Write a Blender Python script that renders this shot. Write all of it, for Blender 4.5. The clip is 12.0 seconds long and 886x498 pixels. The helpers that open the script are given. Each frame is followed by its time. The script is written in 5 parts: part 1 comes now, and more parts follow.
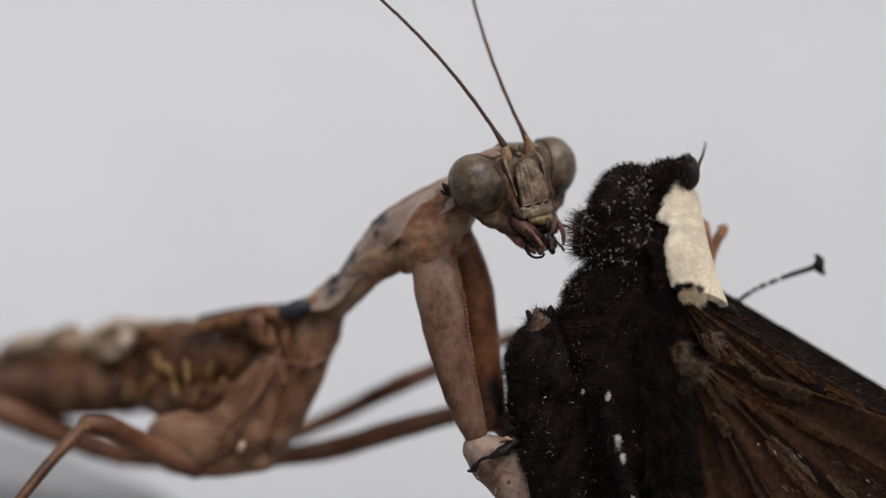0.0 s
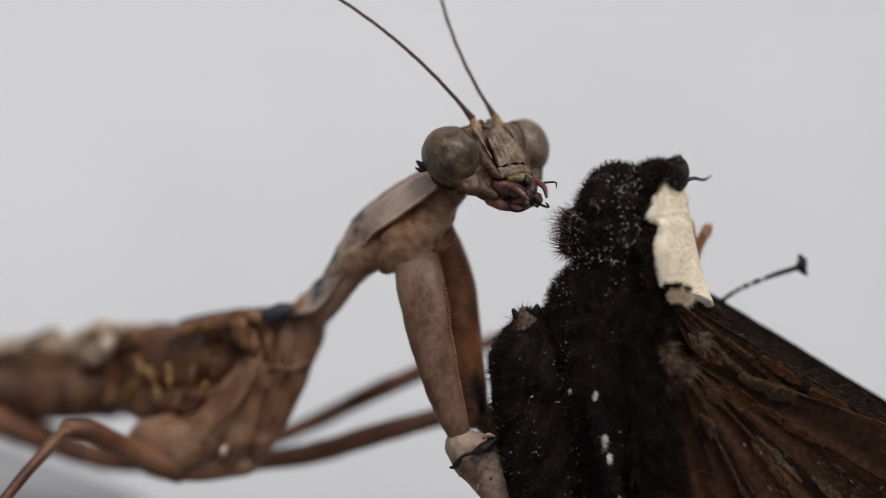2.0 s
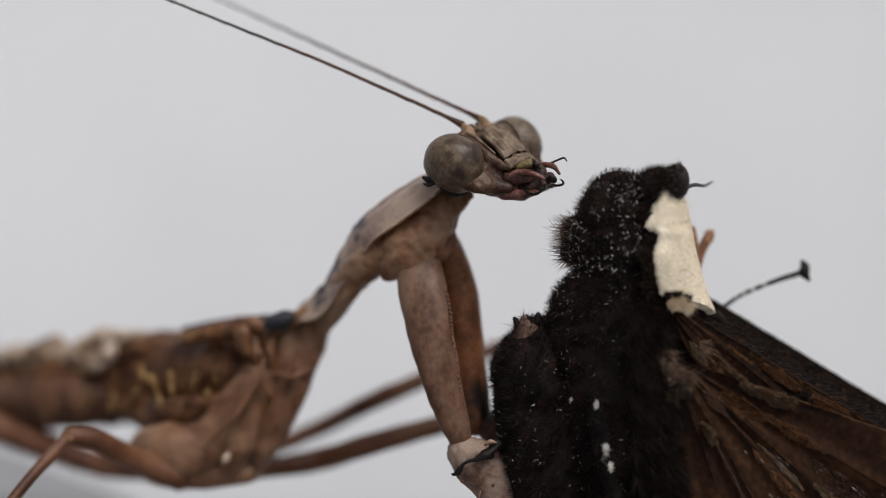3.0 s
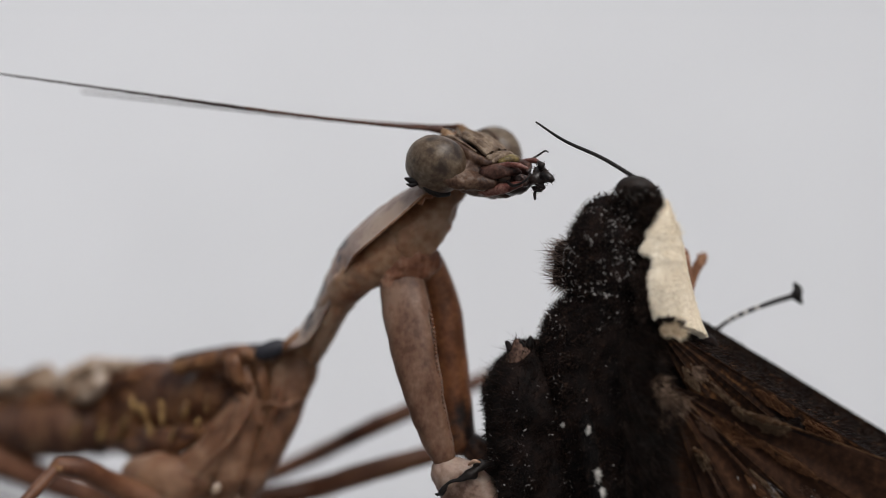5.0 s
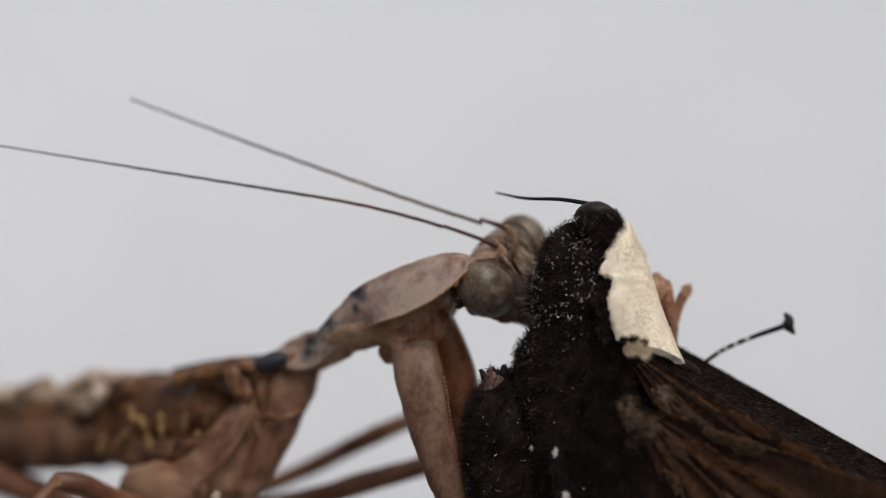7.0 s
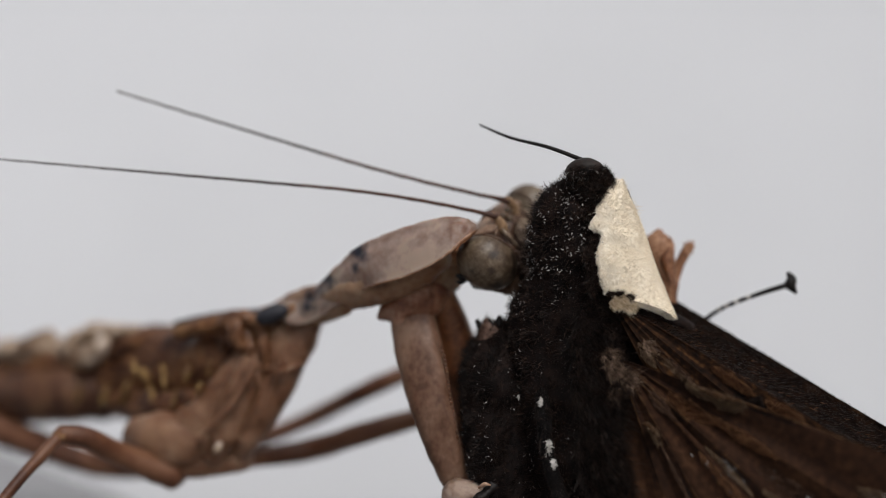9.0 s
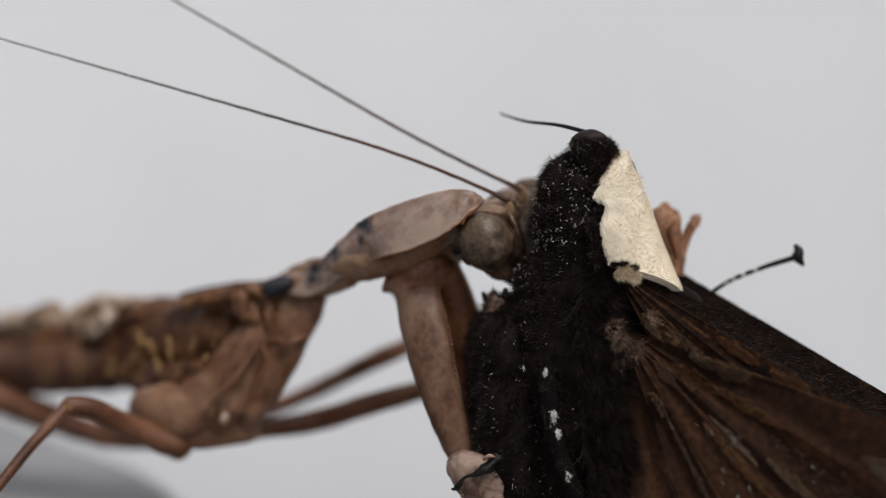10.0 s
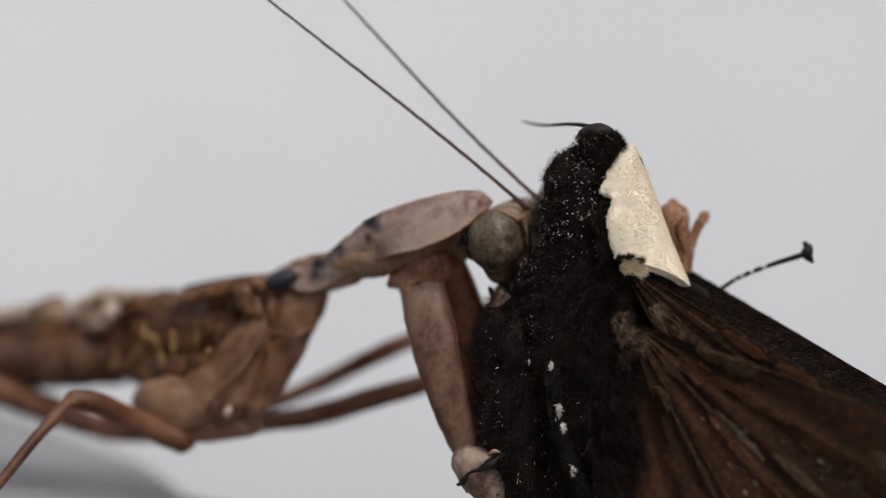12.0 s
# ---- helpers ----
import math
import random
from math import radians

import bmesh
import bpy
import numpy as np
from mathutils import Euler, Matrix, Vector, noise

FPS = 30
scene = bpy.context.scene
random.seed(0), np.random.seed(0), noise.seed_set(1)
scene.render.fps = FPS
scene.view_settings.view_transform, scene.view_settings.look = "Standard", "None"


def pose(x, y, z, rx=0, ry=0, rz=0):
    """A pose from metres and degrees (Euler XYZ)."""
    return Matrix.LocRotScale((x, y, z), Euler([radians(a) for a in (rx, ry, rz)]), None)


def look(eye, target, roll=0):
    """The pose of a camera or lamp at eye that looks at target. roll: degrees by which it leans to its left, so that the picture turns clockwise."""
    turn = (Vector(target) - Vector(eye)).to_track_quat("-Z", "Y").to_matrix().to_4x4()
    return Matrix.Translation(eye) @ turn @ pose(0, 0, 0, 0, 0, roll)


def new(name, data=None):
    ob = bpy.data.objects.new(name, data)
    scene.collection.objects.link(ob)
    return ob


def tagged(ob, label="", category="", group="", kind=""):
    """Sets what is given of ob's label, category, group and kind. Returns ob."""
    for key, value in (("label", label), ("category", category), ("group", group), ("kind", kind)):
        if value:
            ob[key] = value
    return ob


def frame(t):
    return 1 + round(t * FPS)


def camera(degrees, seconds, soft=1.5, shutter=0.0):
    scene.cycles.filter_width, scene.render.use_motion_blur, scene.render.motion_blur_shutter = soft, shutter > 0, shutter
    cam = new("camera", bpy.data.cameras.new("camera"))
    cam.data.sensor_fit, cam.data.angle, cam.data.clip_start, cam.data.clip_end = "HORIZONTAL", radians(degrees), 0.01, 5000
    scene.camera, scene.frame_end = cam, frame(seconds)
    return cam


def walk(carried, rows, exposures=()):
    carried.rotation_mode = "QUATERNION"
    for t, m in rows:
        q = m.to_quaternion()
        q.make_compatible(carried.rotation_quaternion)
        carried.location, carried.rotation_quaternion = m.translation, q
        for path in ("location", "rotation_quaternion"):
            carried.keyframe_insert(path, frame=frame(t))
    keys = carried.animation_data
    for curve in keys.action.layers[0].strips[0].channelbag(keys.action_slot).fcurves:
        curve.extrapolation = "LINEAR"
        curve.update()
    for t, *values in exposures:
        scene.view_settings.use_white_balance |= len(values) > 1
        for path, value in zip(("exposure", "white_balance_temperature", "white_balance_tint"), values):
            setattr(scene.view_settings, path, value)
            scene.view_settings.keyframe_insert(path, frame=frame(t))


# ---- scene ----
# A praying mantis eats a dark moth before a plain white paper sweep.
# Coordinates of the animals are in millimetres; MM turns them into metres.
MM = 0.001
cam = camera(40.0, 12.0, 0.6)
cam.data.dof.use_dof = True
cam.data.dof.focus_distance = 0.0621
cam.data.dof.aperture_fstop = 13.0
walk(cam, [
    (0, pose(0, -0.06462, 0.0185, 89.73, 0, 0.72)),
    (0.5, pose(0, -0.06462, 0.0185, 89.71, 0, 0.37)),
    (1, pose(0, -0.06462, 0.0185, 89.93, 0, 0.08)),
    (1.5, pose(0, -0.06462, 0.0185, 89.88, 0, 0.11)),
    (2, pose(0, -0.06462, 0.0185, 89.89, 0, -0.08)),
    (2.5, pose(0, -0.06462, 0.0185, 90.00, 0, 0.00)),
    (3, pose(0, -0.06462, 0.0185, 90.24, 0, 0.03)),
    (3.2, pose(0, -0.06462, 0.0185, 90.29, 0, 0.00)),
    (4.8, pose(0, -0.06462, 0.0185, 91.54, 0, -0.37)),
    (5, pose(0, -0.06462, 0.0185, 91.60, 0, -0.37)),
    (5.5, pose(0, -0.06462, 0.0185, 91.76, 0, -0.37)),
    (6, pose(0, -0.06462, 0.0185, 91.92, 0, -0.32)),
    (6.5, pose(0, -0.06462, 0.0185, 92.18, 0, -0.32)),
    (6.7, pose(0, -0.06462, 0.0185, 92.31, 0, -0.37)),
    (8.3, pose(0, -0.06462, 0.0185, 92.26, 0, -0.32)),
    (8.5, pose(0, -0.06462, 0.0185, 91.28, 0, -0.35)),
    (9, pose(0, -0.06462, 0.0185, 90.16, 0, -0.32)),
    (9.5, pose(0, -0.06462, 0.0185, 89.28, 0, -0.16)),
    (10, pose(0, -0.06462, 0.0185, 88.84, 0, -0.08)),
    (10.5, pose(0, -0.06462, 0.0185, 88.64, 0, -0.05)),
    (11, pose(0, -0.06462, 0.0185, 88.60, 0, 0.00)),
    (11.5, pose(0, -0.06462, 0.0185, 88.62, 0, 0.05)),
    (12, pose(0, -0.06462, 0.0185, 88.54, 0, 0.08)),
])

# ---- daylight: overcast sky and a wide, weak sun ----
world = bpy.data.worlds.new("overcast_sky")
scene.world = world
world.use_nodes = True
wn, wl = world.node_tree.nodes, world.node_tree.links
sky = wn.new("ShaderNodeTexSky")
sky.sky_type = "NISHITA"
sky.sun_disc = False
sky.sun_elevation, sky.sun_rotation = radians(55), radians(152)
sky.dust_density, sky.air_density = 4.0, 1.0
grey = wn.new("ShaderNodeHueSaturation")
grey.inputs["Saturation"].default_value = 0.35
wl.new(sky.outputs["Color"], grey.inputs["Color"])
wl.new(grey.outputs["Color"], wn["Background"].inputs["Color"])
wn["Background"].inputs["Strength"].default_value = 0.10
sun = new("sun", bpy.data.lights.new("sun", "SUN"))
sun.data.energy, sun.data.angle, sun.data.color = 1.6, radians(24), (1.0, 0.98, 0.955)
sun.matrix_world = look((0.16, -0.30, 0.5), (0, 0, 0.02))
scene.view_settings.exposure = 0.20

# ---- materials ----


def rich(c, by=1.1):
    """The same brightness with a fuller hue."""
    g = 0.3 * c[0] + 0.6 * c[1] + 0.1 * c[2]
    return tuple(max(0.4 * v, g + (v - g) * by) for v in c)


def mat(name, cols, scale=1.5, fine=9.0, rough=0.55, bump=0.3, spec=0.25, marks=(), mark_col=(0.02, 0.02, 0.025), sheen=0.0, stretch=(1, 1, 1), uv=False, detail=0.35, flesh=0.0):
    """Mottled natural surface. cols: dark to light colours; scales are per millimetre; marks: (x, y, z, radius) in the part's millimetres."""
    m = bpy.data.materials.new(name)
    m.use_nodes = True
    n, l = m.node_tree.nodes, m.node_tree.links
    b = n["Principled BSDF"]
    cols = [rich(c) for c in cols]
    tc = n.new("ShaderNodeTexCoord")
    mp = n.new("ShaderNodeMapping")
    k = 1 if uv else 1000
    mp.inputs["Scale"].default_value = [k * s for s in stretch]
    l.new(tc.outputs["UV" if uv else "Object"], mp.inputs["Vector"])
    big = n.new("ShaderNodeTexNoise")
    big.inputs["Scale"].default_value, big.inputs["Detail"].default_value, big.inputs["Roughness"].default_value = scale, 4, 0.6
    small = n.new("ShaderNodeTexNoise")
    small.inputs["Scale"].default_value, small.inputs["Detail"].default_value = fine, 3
    l.new(mp.outputs["Vector"], big.inputs["Vector"])
    if uv:
        grain = n.new("ShaderNodeMapping")
        grain.inputs["Scale"].default_value = (1000, 1000, 1000)
        l.new(tc.outputs["Object"], grain.inputs["Vector"])
        l.new(grain.outputs["Vector"], small.inputs["Vector"])
    else:
        l.new(mp.outputs["Vector"], small.inputs["Vector"])
    add = n.new("ShaderNodeMix")
    add.inputs[0].default_value = detail
    l.new(big.outputs["Fac"], add.inputs[2])
    l.new(small.outputs["Fac"], add.inputs[3])
    ramp = n.new("ShaderNodeValToRGB")
    e = ramp.color_ramp.elements
    e[0].position, e[1].position = 0.39, 0.61
    while len(e) < len(cols):
        e.new(0.5)
    for i, c in enumerate(cols):
        e[i].position = 0.39 + 0.22 * i / (len(cols) - 1)
        e[i].color = (*c, 1)
    l.new(add.outputs[0], ramp.inputs["Fac"])
    col = ramp.outputs["Color"]
    blot = n.new("ShaderNodeTexNoise")
    blot.inputs["Scale"].default_value, blot.inputs["Detail"].default_value = 1.9, 3
    l.new(mp.outputs["Vector"], blot.inputs["Vector"])
    for x, y, z, r in marks:
        d = n.new("ShaderNodeVectorMath")
        d.operation = "DISTANCE"
        d.inputs[1].default_value = (x, y, z)
        l.new(mp.outputs["Vector"], d.inputs[0])
        wob = n.new("ShaderNodeMath")
        wob.operation = "MULTIPLY_ADD"
        wob.inputs[1].default_value = r * 2.2
        l.new(blot.outputs["Fac"], wob.inputs[0])
        l.new(d.outputs["Value"], wob.inputs[2])
        rg = n.new("ShaderNodeMapRange")
        rg.inputs["From Min"].default_value, rg.inputs["From Max"].default_value = r * 1.35, r * 2.3
        rg.inputs["To Min"].default_value, rg.inputs["To Max"].default_value = 0.92, 0.0
        l.new(wob.outputs[0], rg.inputs["Value"])
        mx = n.new("ShaderNodeMix")
        mx.data_type = "RGBA"
        l.new(rg.outputs[0], mx.inputs[0])
        l.new(col, mx.inputs[6])
        mx.inputs[7].default_value = (*mark_col, 1)
        col = mx.outputs[2]
    l.new(col, b.inputs["Base Color"])
    b.inputs["Roughness"].default_value = rough
    b.inputs["Specular IOR Level"].default_value = spec
    b.inputs["Sheen Weight"].default_value = sheen
    if flesh:
        b.inputs["Subsurface Weight"].default_value = flesh
        b.inputs["Subsurface Radius"].default_value = (1.0, 0.45, 0.25)
        b.inputs["Subsurface Scale"].default_value = 0.0007
    bp = n.new("ShaderNodeBump")
    bp.inputs["Strength"].default_value, bp.inputs["Distance"].default_value = bump, 0.00008
    l.new(add.outputs[0], bp.inputs["Height"])
    l.new(bp.outputs["Normal"], b.inputs["Normal"])
    return m


def hair_mat(name, cols, rough=0.6):
    """Hairs: each one takes one of the colours at random."""
    m = bpy.data.materials.new(name)
    m.use_nodes = True
    n, l = m.node_tree.nodes, m.node_tree.links
    g = n.new("ShaderNodeNewGeometry")
    ramp = n.new("ShaderNodeValToRGB")
    e = ramp.color_ramp.elements
    while len(e) < len(cols):
        e.new(0.5)
    for i, (p, c) in enumerate(cols):
        e[i].position = p
        e[i].color = (*c, 1)
    l.new(g.outputs["Random Per Island"], ramp.inputs["Fac"])
    l.new(ramp.outputs["Color"], n["Principled BSDF"].inputs["Base Color"])
    n["Principled BSDF"].inputs["Roughness"].default_value = rough
    n["Principled BSDF"].inputs["Specular IOR Level"].default_value = 0.15
    return m


PAPER = mat("white_paper", [(0.735, 0.742, 0.765), (0.77, 0.777, 0.80)], 0.02, 0.6, 0.85, 0.1, 0.2)
SKIN_DARK = mat("mantis_skin_dark", [(0.05, 0.022, 0.012), (0.15, 0.075, 0.04), (0.28, 0.17, 0.09)], 0.8, 5, 0.55, 0.6)
COXA = mat("mantis_coxa", [(0.066, 0.031, 0.0178), (0.096, 0.050, 0.0315), (0.122, 0.069, 0.046), (0.152, 0.094, 0.066)], 0.5, 4, 0.5, 0.3, flesh=0.3, detail=0.2, stretch=(1, 1, 0.7))
BLACK = mat("black_chitin", [(0.004, 0.0035, 0.0035), (0.011, 0.008, 0.007)], 1.5, 9, 0.5, 0.4, 0.2)
BROWNBLACK = mat("moth_skin", [(0.003, 0.0023, 0.00215), (0.006, 0.00368, 0.00327), (0.013, 0.00736, 0.00559)], 1.2, 8, 0.8, 0.6, 0.1)

# ---- geometry helpers (millimetres) ----


def V(*a):
    return Vector(a)


def spline(pts, sub):
    p = [Vector(q) for q in pts]
    p = [2 * p[0] - p[1], *p, 2 * p[-1] - p[-2]]
    out = []
    for i in range(1, len(p) - 2):
        for k in range(sub):
            t = k / sub
            a, b, c, d = p[i - 1:i + 3]
            out.append(0.5 * (2 * b + (c - a) * t + (2 * a - 5 * b + 4 * c - d) * t * t + (3 * b - a - 3 * c + d) * t ** 3))
    out.append(p[-2])
    return out


class Shape:
    """Vertices and faces in millimetres."""

    def __init__(self):
        self.v, self.f, self.uv = [], [], None

    def tube(self, pts, ra, rb=None, seg=14, sub=4, lump=0.0, rings=0.0, ref=(0, 1, 0), round_caps=True, flat=1.0):
        """A limb along pts with half-widths ra (across ref) and rb (along ref)."""
        rb = rb or ra
        ra = [ra] * len(pts) if isinstance(ra, (int, float)) else ra
        rb = [rb] * len(pts) if isinstance(rb, (int, float)) else rb
        c = spline(pts, sub)
        r = spline([(a, b, 0) for a, b in zip(ra, rb)], sub)
        ring = [(q, max(w[0], 0.01), max(w[1], 0.01)) for q, w in zip(c, r)]
        if round_caps:
            t0, t1 = (c[0] - c[1]).normalized(), (c[-1] - c[-2]).normalized()
            q0, a0, b0 = ring[0]
            q1, a1, b1 = ring[-1]
            ring = [(q0 + t0 * min(a0, b0) * s, a0 * w, b0 * w) for s, w in ((0.8, 0.3), (0.5, 0.75), (0.2, 0.95))] + ring
            ring += [(q1 + t1 * min(a1, b1) * s, a1 * w, b1 * w) for s, w in ((0.2, 0.95), (0.5, 0.75), (0.8, 0.3))]
        n0 = len(self.v)
        for i, (q, a, b) in enumerate(ring):
            t = (ring[min(i + 1, len(ring) - 1)][0] - ring[max(i - 1, 0)][0])
            t = t.normalized() if t.length > 1e-9 else V(0, 0, 1)
            s = Vector(ref) - Vector(ref).dot(t) * t
            s = s.normalized() if s.length > 1e-3 else V(1, 0, 0)
            u = s.cross(t)
            k = 1 + rings * math.sin(i * 2 * math.pi / 4)
            for j in range(seg):
                th = 2 * math.pi * j / seg
                x, y = math.cos(th), math.sin(th)
                if flat != 1.0:
                    x, y = math.copysign(abs(x) ** flat, x), math.copysign(abs(y) ** flat, y)
                p = q + (u * (a * x) + s * (b * y)) * k
                if lump:
                    p += (p - q) * lump * noise.noise(p * 0.9)
                self.v.append(tuple(p))
        for i in range(len(ring) - 1):
            for j in range(seg):
                a, b = n0 + i * seg + j, n0 + i * seg + (j + 1) % seg
                self.f.append((a, b, b + seg, a + seg))
        self.f.append(tuple(n0 + j for j in reversed(range(seg))))
        self.f.append(tuple(n0 + (len(ring) - 1) * seg + j for j in range(seg)))
        return self

    def ball(self, c, r, seg=18, lump=0.0, freq=0.9, turn=None):
        r = (r, r, r) if isinstance(r, (int, float)) else r
        n0, half = len(self.v), seg // 2
        c = Vector(c)
        for i in range(half + 1):
            ph = math.pi * (0.02 + 0.96 * i / half)
            for j in range(seg):
                th = 2 * math.pi * j / seg
                d = V(math.sin(ph) * math.cos(th), math.sin(ph) * math.sin(th), math.cos(ph))
                p = V(d.x * r[0], d.y * r[1], d.z * r[2])
                if lump:
                    p *= 1 + lump * noise.noise((p + c) * freq)
                if turn:
                    p = turn @ p
                self.v.append(tuple(c + p))
        for i in range(half):
            for j in range(seg):
                a, b = n0 + i * seg + j, n0 + i * seg + (j + 1) % seg
                self.f.append((a, a + seg, b + seg, b))
        self.f.append(tuple(n0 + j for j in range(seg)))
        self.f.append(tuple(n0 + half * seg + j for j in reversed(range(seg))))
        return self

    def grid(self, fn, nu, nv, thick):
        """A sheet fn(u, v) with u, v in 0..1, given a thickness along its normals."""
        n0 = len(self.v)
        pts = [[Vector(fn(i / nu, j / nv)) for j in range(nv + 1)] for i in range(nu + 1)]
        uv = []
        for side in (0.5, -0.5):
            for i in range(nu + 1):
                for j in range(nv + 1):
                    du = pts[min(i + 1, nu)][j] - pts[max(i - 1, 0)][j]
                    dv = pts[i][min(j + 1, nv)] - pts[i][max(j - 1, 0)]
                    nrm = du.cross(dv)
                    nrm = nrm.normalized() if nrm.length > 1e-12 else V(0, -1, 0)
                    self.v.append(tuple(pts[i][j] + nrm * thick * side))
                    uv.append((i / nu, j / nv))
        w, m = nv + 1, (nu + 1) * (nv + 1)
        for i in range(nu):
            for j in range(nv):
                a = n0 + i * w + j
                self.f.append((a, a + w, a + w + 1, a + 1))
                self.f.append((a + m, a + m + 1, a + m + w + 1, a + m + w))
        for i in range(nu):
            for j in (0, nv):
                a = n0 + i * w + j
                self.f.append((a, a + m, a + m + w, a + w))
        for j in range(nv):
            for i in (0, nu):
                a = n0 + i * w + j
                self.f.append((a, a + 1, a + m + 1, a + m))
        self.uv = (self.uv or []) + uv
        return self

    def hairs(self, src, count, length, width, lean=(0, 0, 0), keep=None, seed=1, spread=0.5, clump=0.0):
        """Tapered hairs that grow from the faces of another shape."""
        rng = random.Random(seed)
        tri, area = [], []
        for f in src.f:
            q = [Vector(src.v[i]) for i in f]
            for k in range(1, len(q) - 1):
                nn = (q[k] - q[0]).cross(q[k + 1] - q[0])
                if nn.length > 1e-9:
                    tri.append((q[0], q[k], q[k + 1], nn.normalized()))
                    area.append(nn.length)
        for a, b, c, nn in rng.choices(tri, area, k=count):
            u, w = rng.random(), rng.random()
            if u + w > 1:
                u, w = 1 - u, 1 - w
            p = a + (b - a) * u + (c - a) * w
            if keep and not keep(p):
                continue
            d = (nn + Vector(lean) + noise.noise_vector(p * 1.7) * clump + V(*(rng.gauss(0, spread) for _ in range(3)))).normalized()
            ln, wd = length * rng.uniform(0.5, 1.3) * (1 + clump * noise.noise(p * 1.1)), width * rng.uniform(0.6, 1.3)
            s = d.orthogonal().normalized()
            t = d.cross(s)
            n0 = len(self.v)
            base = p - d * 0.05
            for k in range(3):
                self.v.append(tuple(base + (s * math.cos(k * 2.0944) + t * math.sin(k * 2.0944)) * wd))
            bend = V(*(rng.gauss(0, 0.18) for _ in range(3))) * ln
            self.v.append(tuple(p + d * ln + bend))
            self.f += [(n0, n0 + 1, n0 + 3), (n0 + 1, n0 + 2, n0 + 3), (n0 + 2, n0, n0 + 3)]
        return self


PIVOT = {}
WRINKLE = bpy.data.textures.new("wrinkle", "CLOUDS")
WRINKLE.noise_scale, WRINKLE.noise_depth = 0.0007, 4


def part(name, shape, material, parent, label="", pivot=None, local=False, smooth=True, skin=0.0, rough=0.0):
    """Links a shape as one mesh under parent. pivot: its turning point in the world; local: the shape is in the parent's space.
    skin: grain in millimetres at which overlapping lobes grow together; rough: depth of its wrinkles."""
    base = Vector(pivot) if pivot else (V(0, 0, 0) if local or parent is None else PIVOT[parent])
    me = bpy.data.meshes.new(name)
    me.from_pydata([tuple((Vector(p) - base) * MM) for p in shape.v], [], shape.f)
    if shape.uv:
        layer = me.uv_layers.new(name="UVMap")
        idx = np.zeros(len(me.loops), dtype=np.int32)
        me.loops.foreach_get("vertex_index", idx)
        layer.data.foreach_set("uv", np.array(shape.uv, dtype=np.float32)[idx].ravel())
    me.polygons.foreach_set("use_smooth", [smooth] * len(me.polygons))
    me.materials.append(material)
    ob = new(name, me)
    ob.parent = parent
    PIVOT[ob] = base
    if parent is not None and not local:
        ob.location = (base - PIVOT[parent]) * MM
    if skin:
        r = ob.modifiers.new("skin", "REMESH")
        r.mode, r.voxel_size, r.use_smooth_shade = "VOXEL", skin * MM, True
        f = ob.modifiers.new("soften", "SMOOTH")
        f.factor, f.iterations = 0.5, 5
    if rough:
        d = ob.modifiers.new("wrinkles", "DISPLACE")
        d.texture, d.strength, d.mid_level, d.texture_coords = WRINKLE, rough * MM, 0.5, "LOCAL"
    if label:
        tagged(ob, label)
    return ob


def thing(name, at, label, category):
    ob = new(name)
    ob.empty_display_size = 0.002
    ob.location = Vector(at) * MM
    PIVOT[ob] = Vector(at)
    return tagged(ob, label, category)


# ---- setting: grey table top before a white backdrop; its grey stands in for soft shadow ----
TABLE = mat("shadow_grey_table", [(0.1987, 0.1987, 0.2049), (0.2608, 0.2608, 0.267)], 0.05, 0.8, 0.7, 0.2, 0.3)


def table():
    """A thick slab whose back edge bends round behind the animals, so its grey paints a soft shadow at lower left."""
    edge = spline([(-520, 180, 0), (-150, 168, 0), (-85, 110, 0), (-48, 63, 0), (-24, 31, 0), (-12, 16, 0), (30, 13.5, 0), (420, 10, 0)], 6)
    prof = [(0, -30), (0, -3), (0.9, -0.9), (3, 0), (200, 0), (600, 0)]

    def fn(u, v):
        p = edge[round(u * (len(edge) - 1))]
        x, z = prof[round(v * (len(prof) - 1))]
        return p + V(0, -x, z - 1)
    return Shape().grid(fn, len(edge) - 1, len(prof) - 1, 2.0)


def drop_sheet():
    """A white sheet that hangs behind the table with a slight sag."""
    def fn(u, v):
        return (-900 + 1800 * u, 190 + 2.5 * math.sin(u * 9) + 1.5 * math.sin(u * 23 + v * 3), -600 + 1500 * v)
    return Shape().grid(fn, 40, 20, 1.0)


ground = part("ground", table(), TABLE, None)
tagged(ground, "matt grey table top with a rounded back edge, its grey standing in for a soft shadow", "table", kind="structure")
backdrop = part("backdrop", drop_sheet(), PAPER, None)
tagged(backdrop, "plain white hanging sheet behind the table", "backdrop", kind="structure")

# ---- mantis ----
mantis = thing("praying_mantis", (-12.59, 6.00, -1.70), "brown praying mantis standing on a grey table, eating a moth", "mantis")
JOINT = (-9.90, 5.50, 14.76)


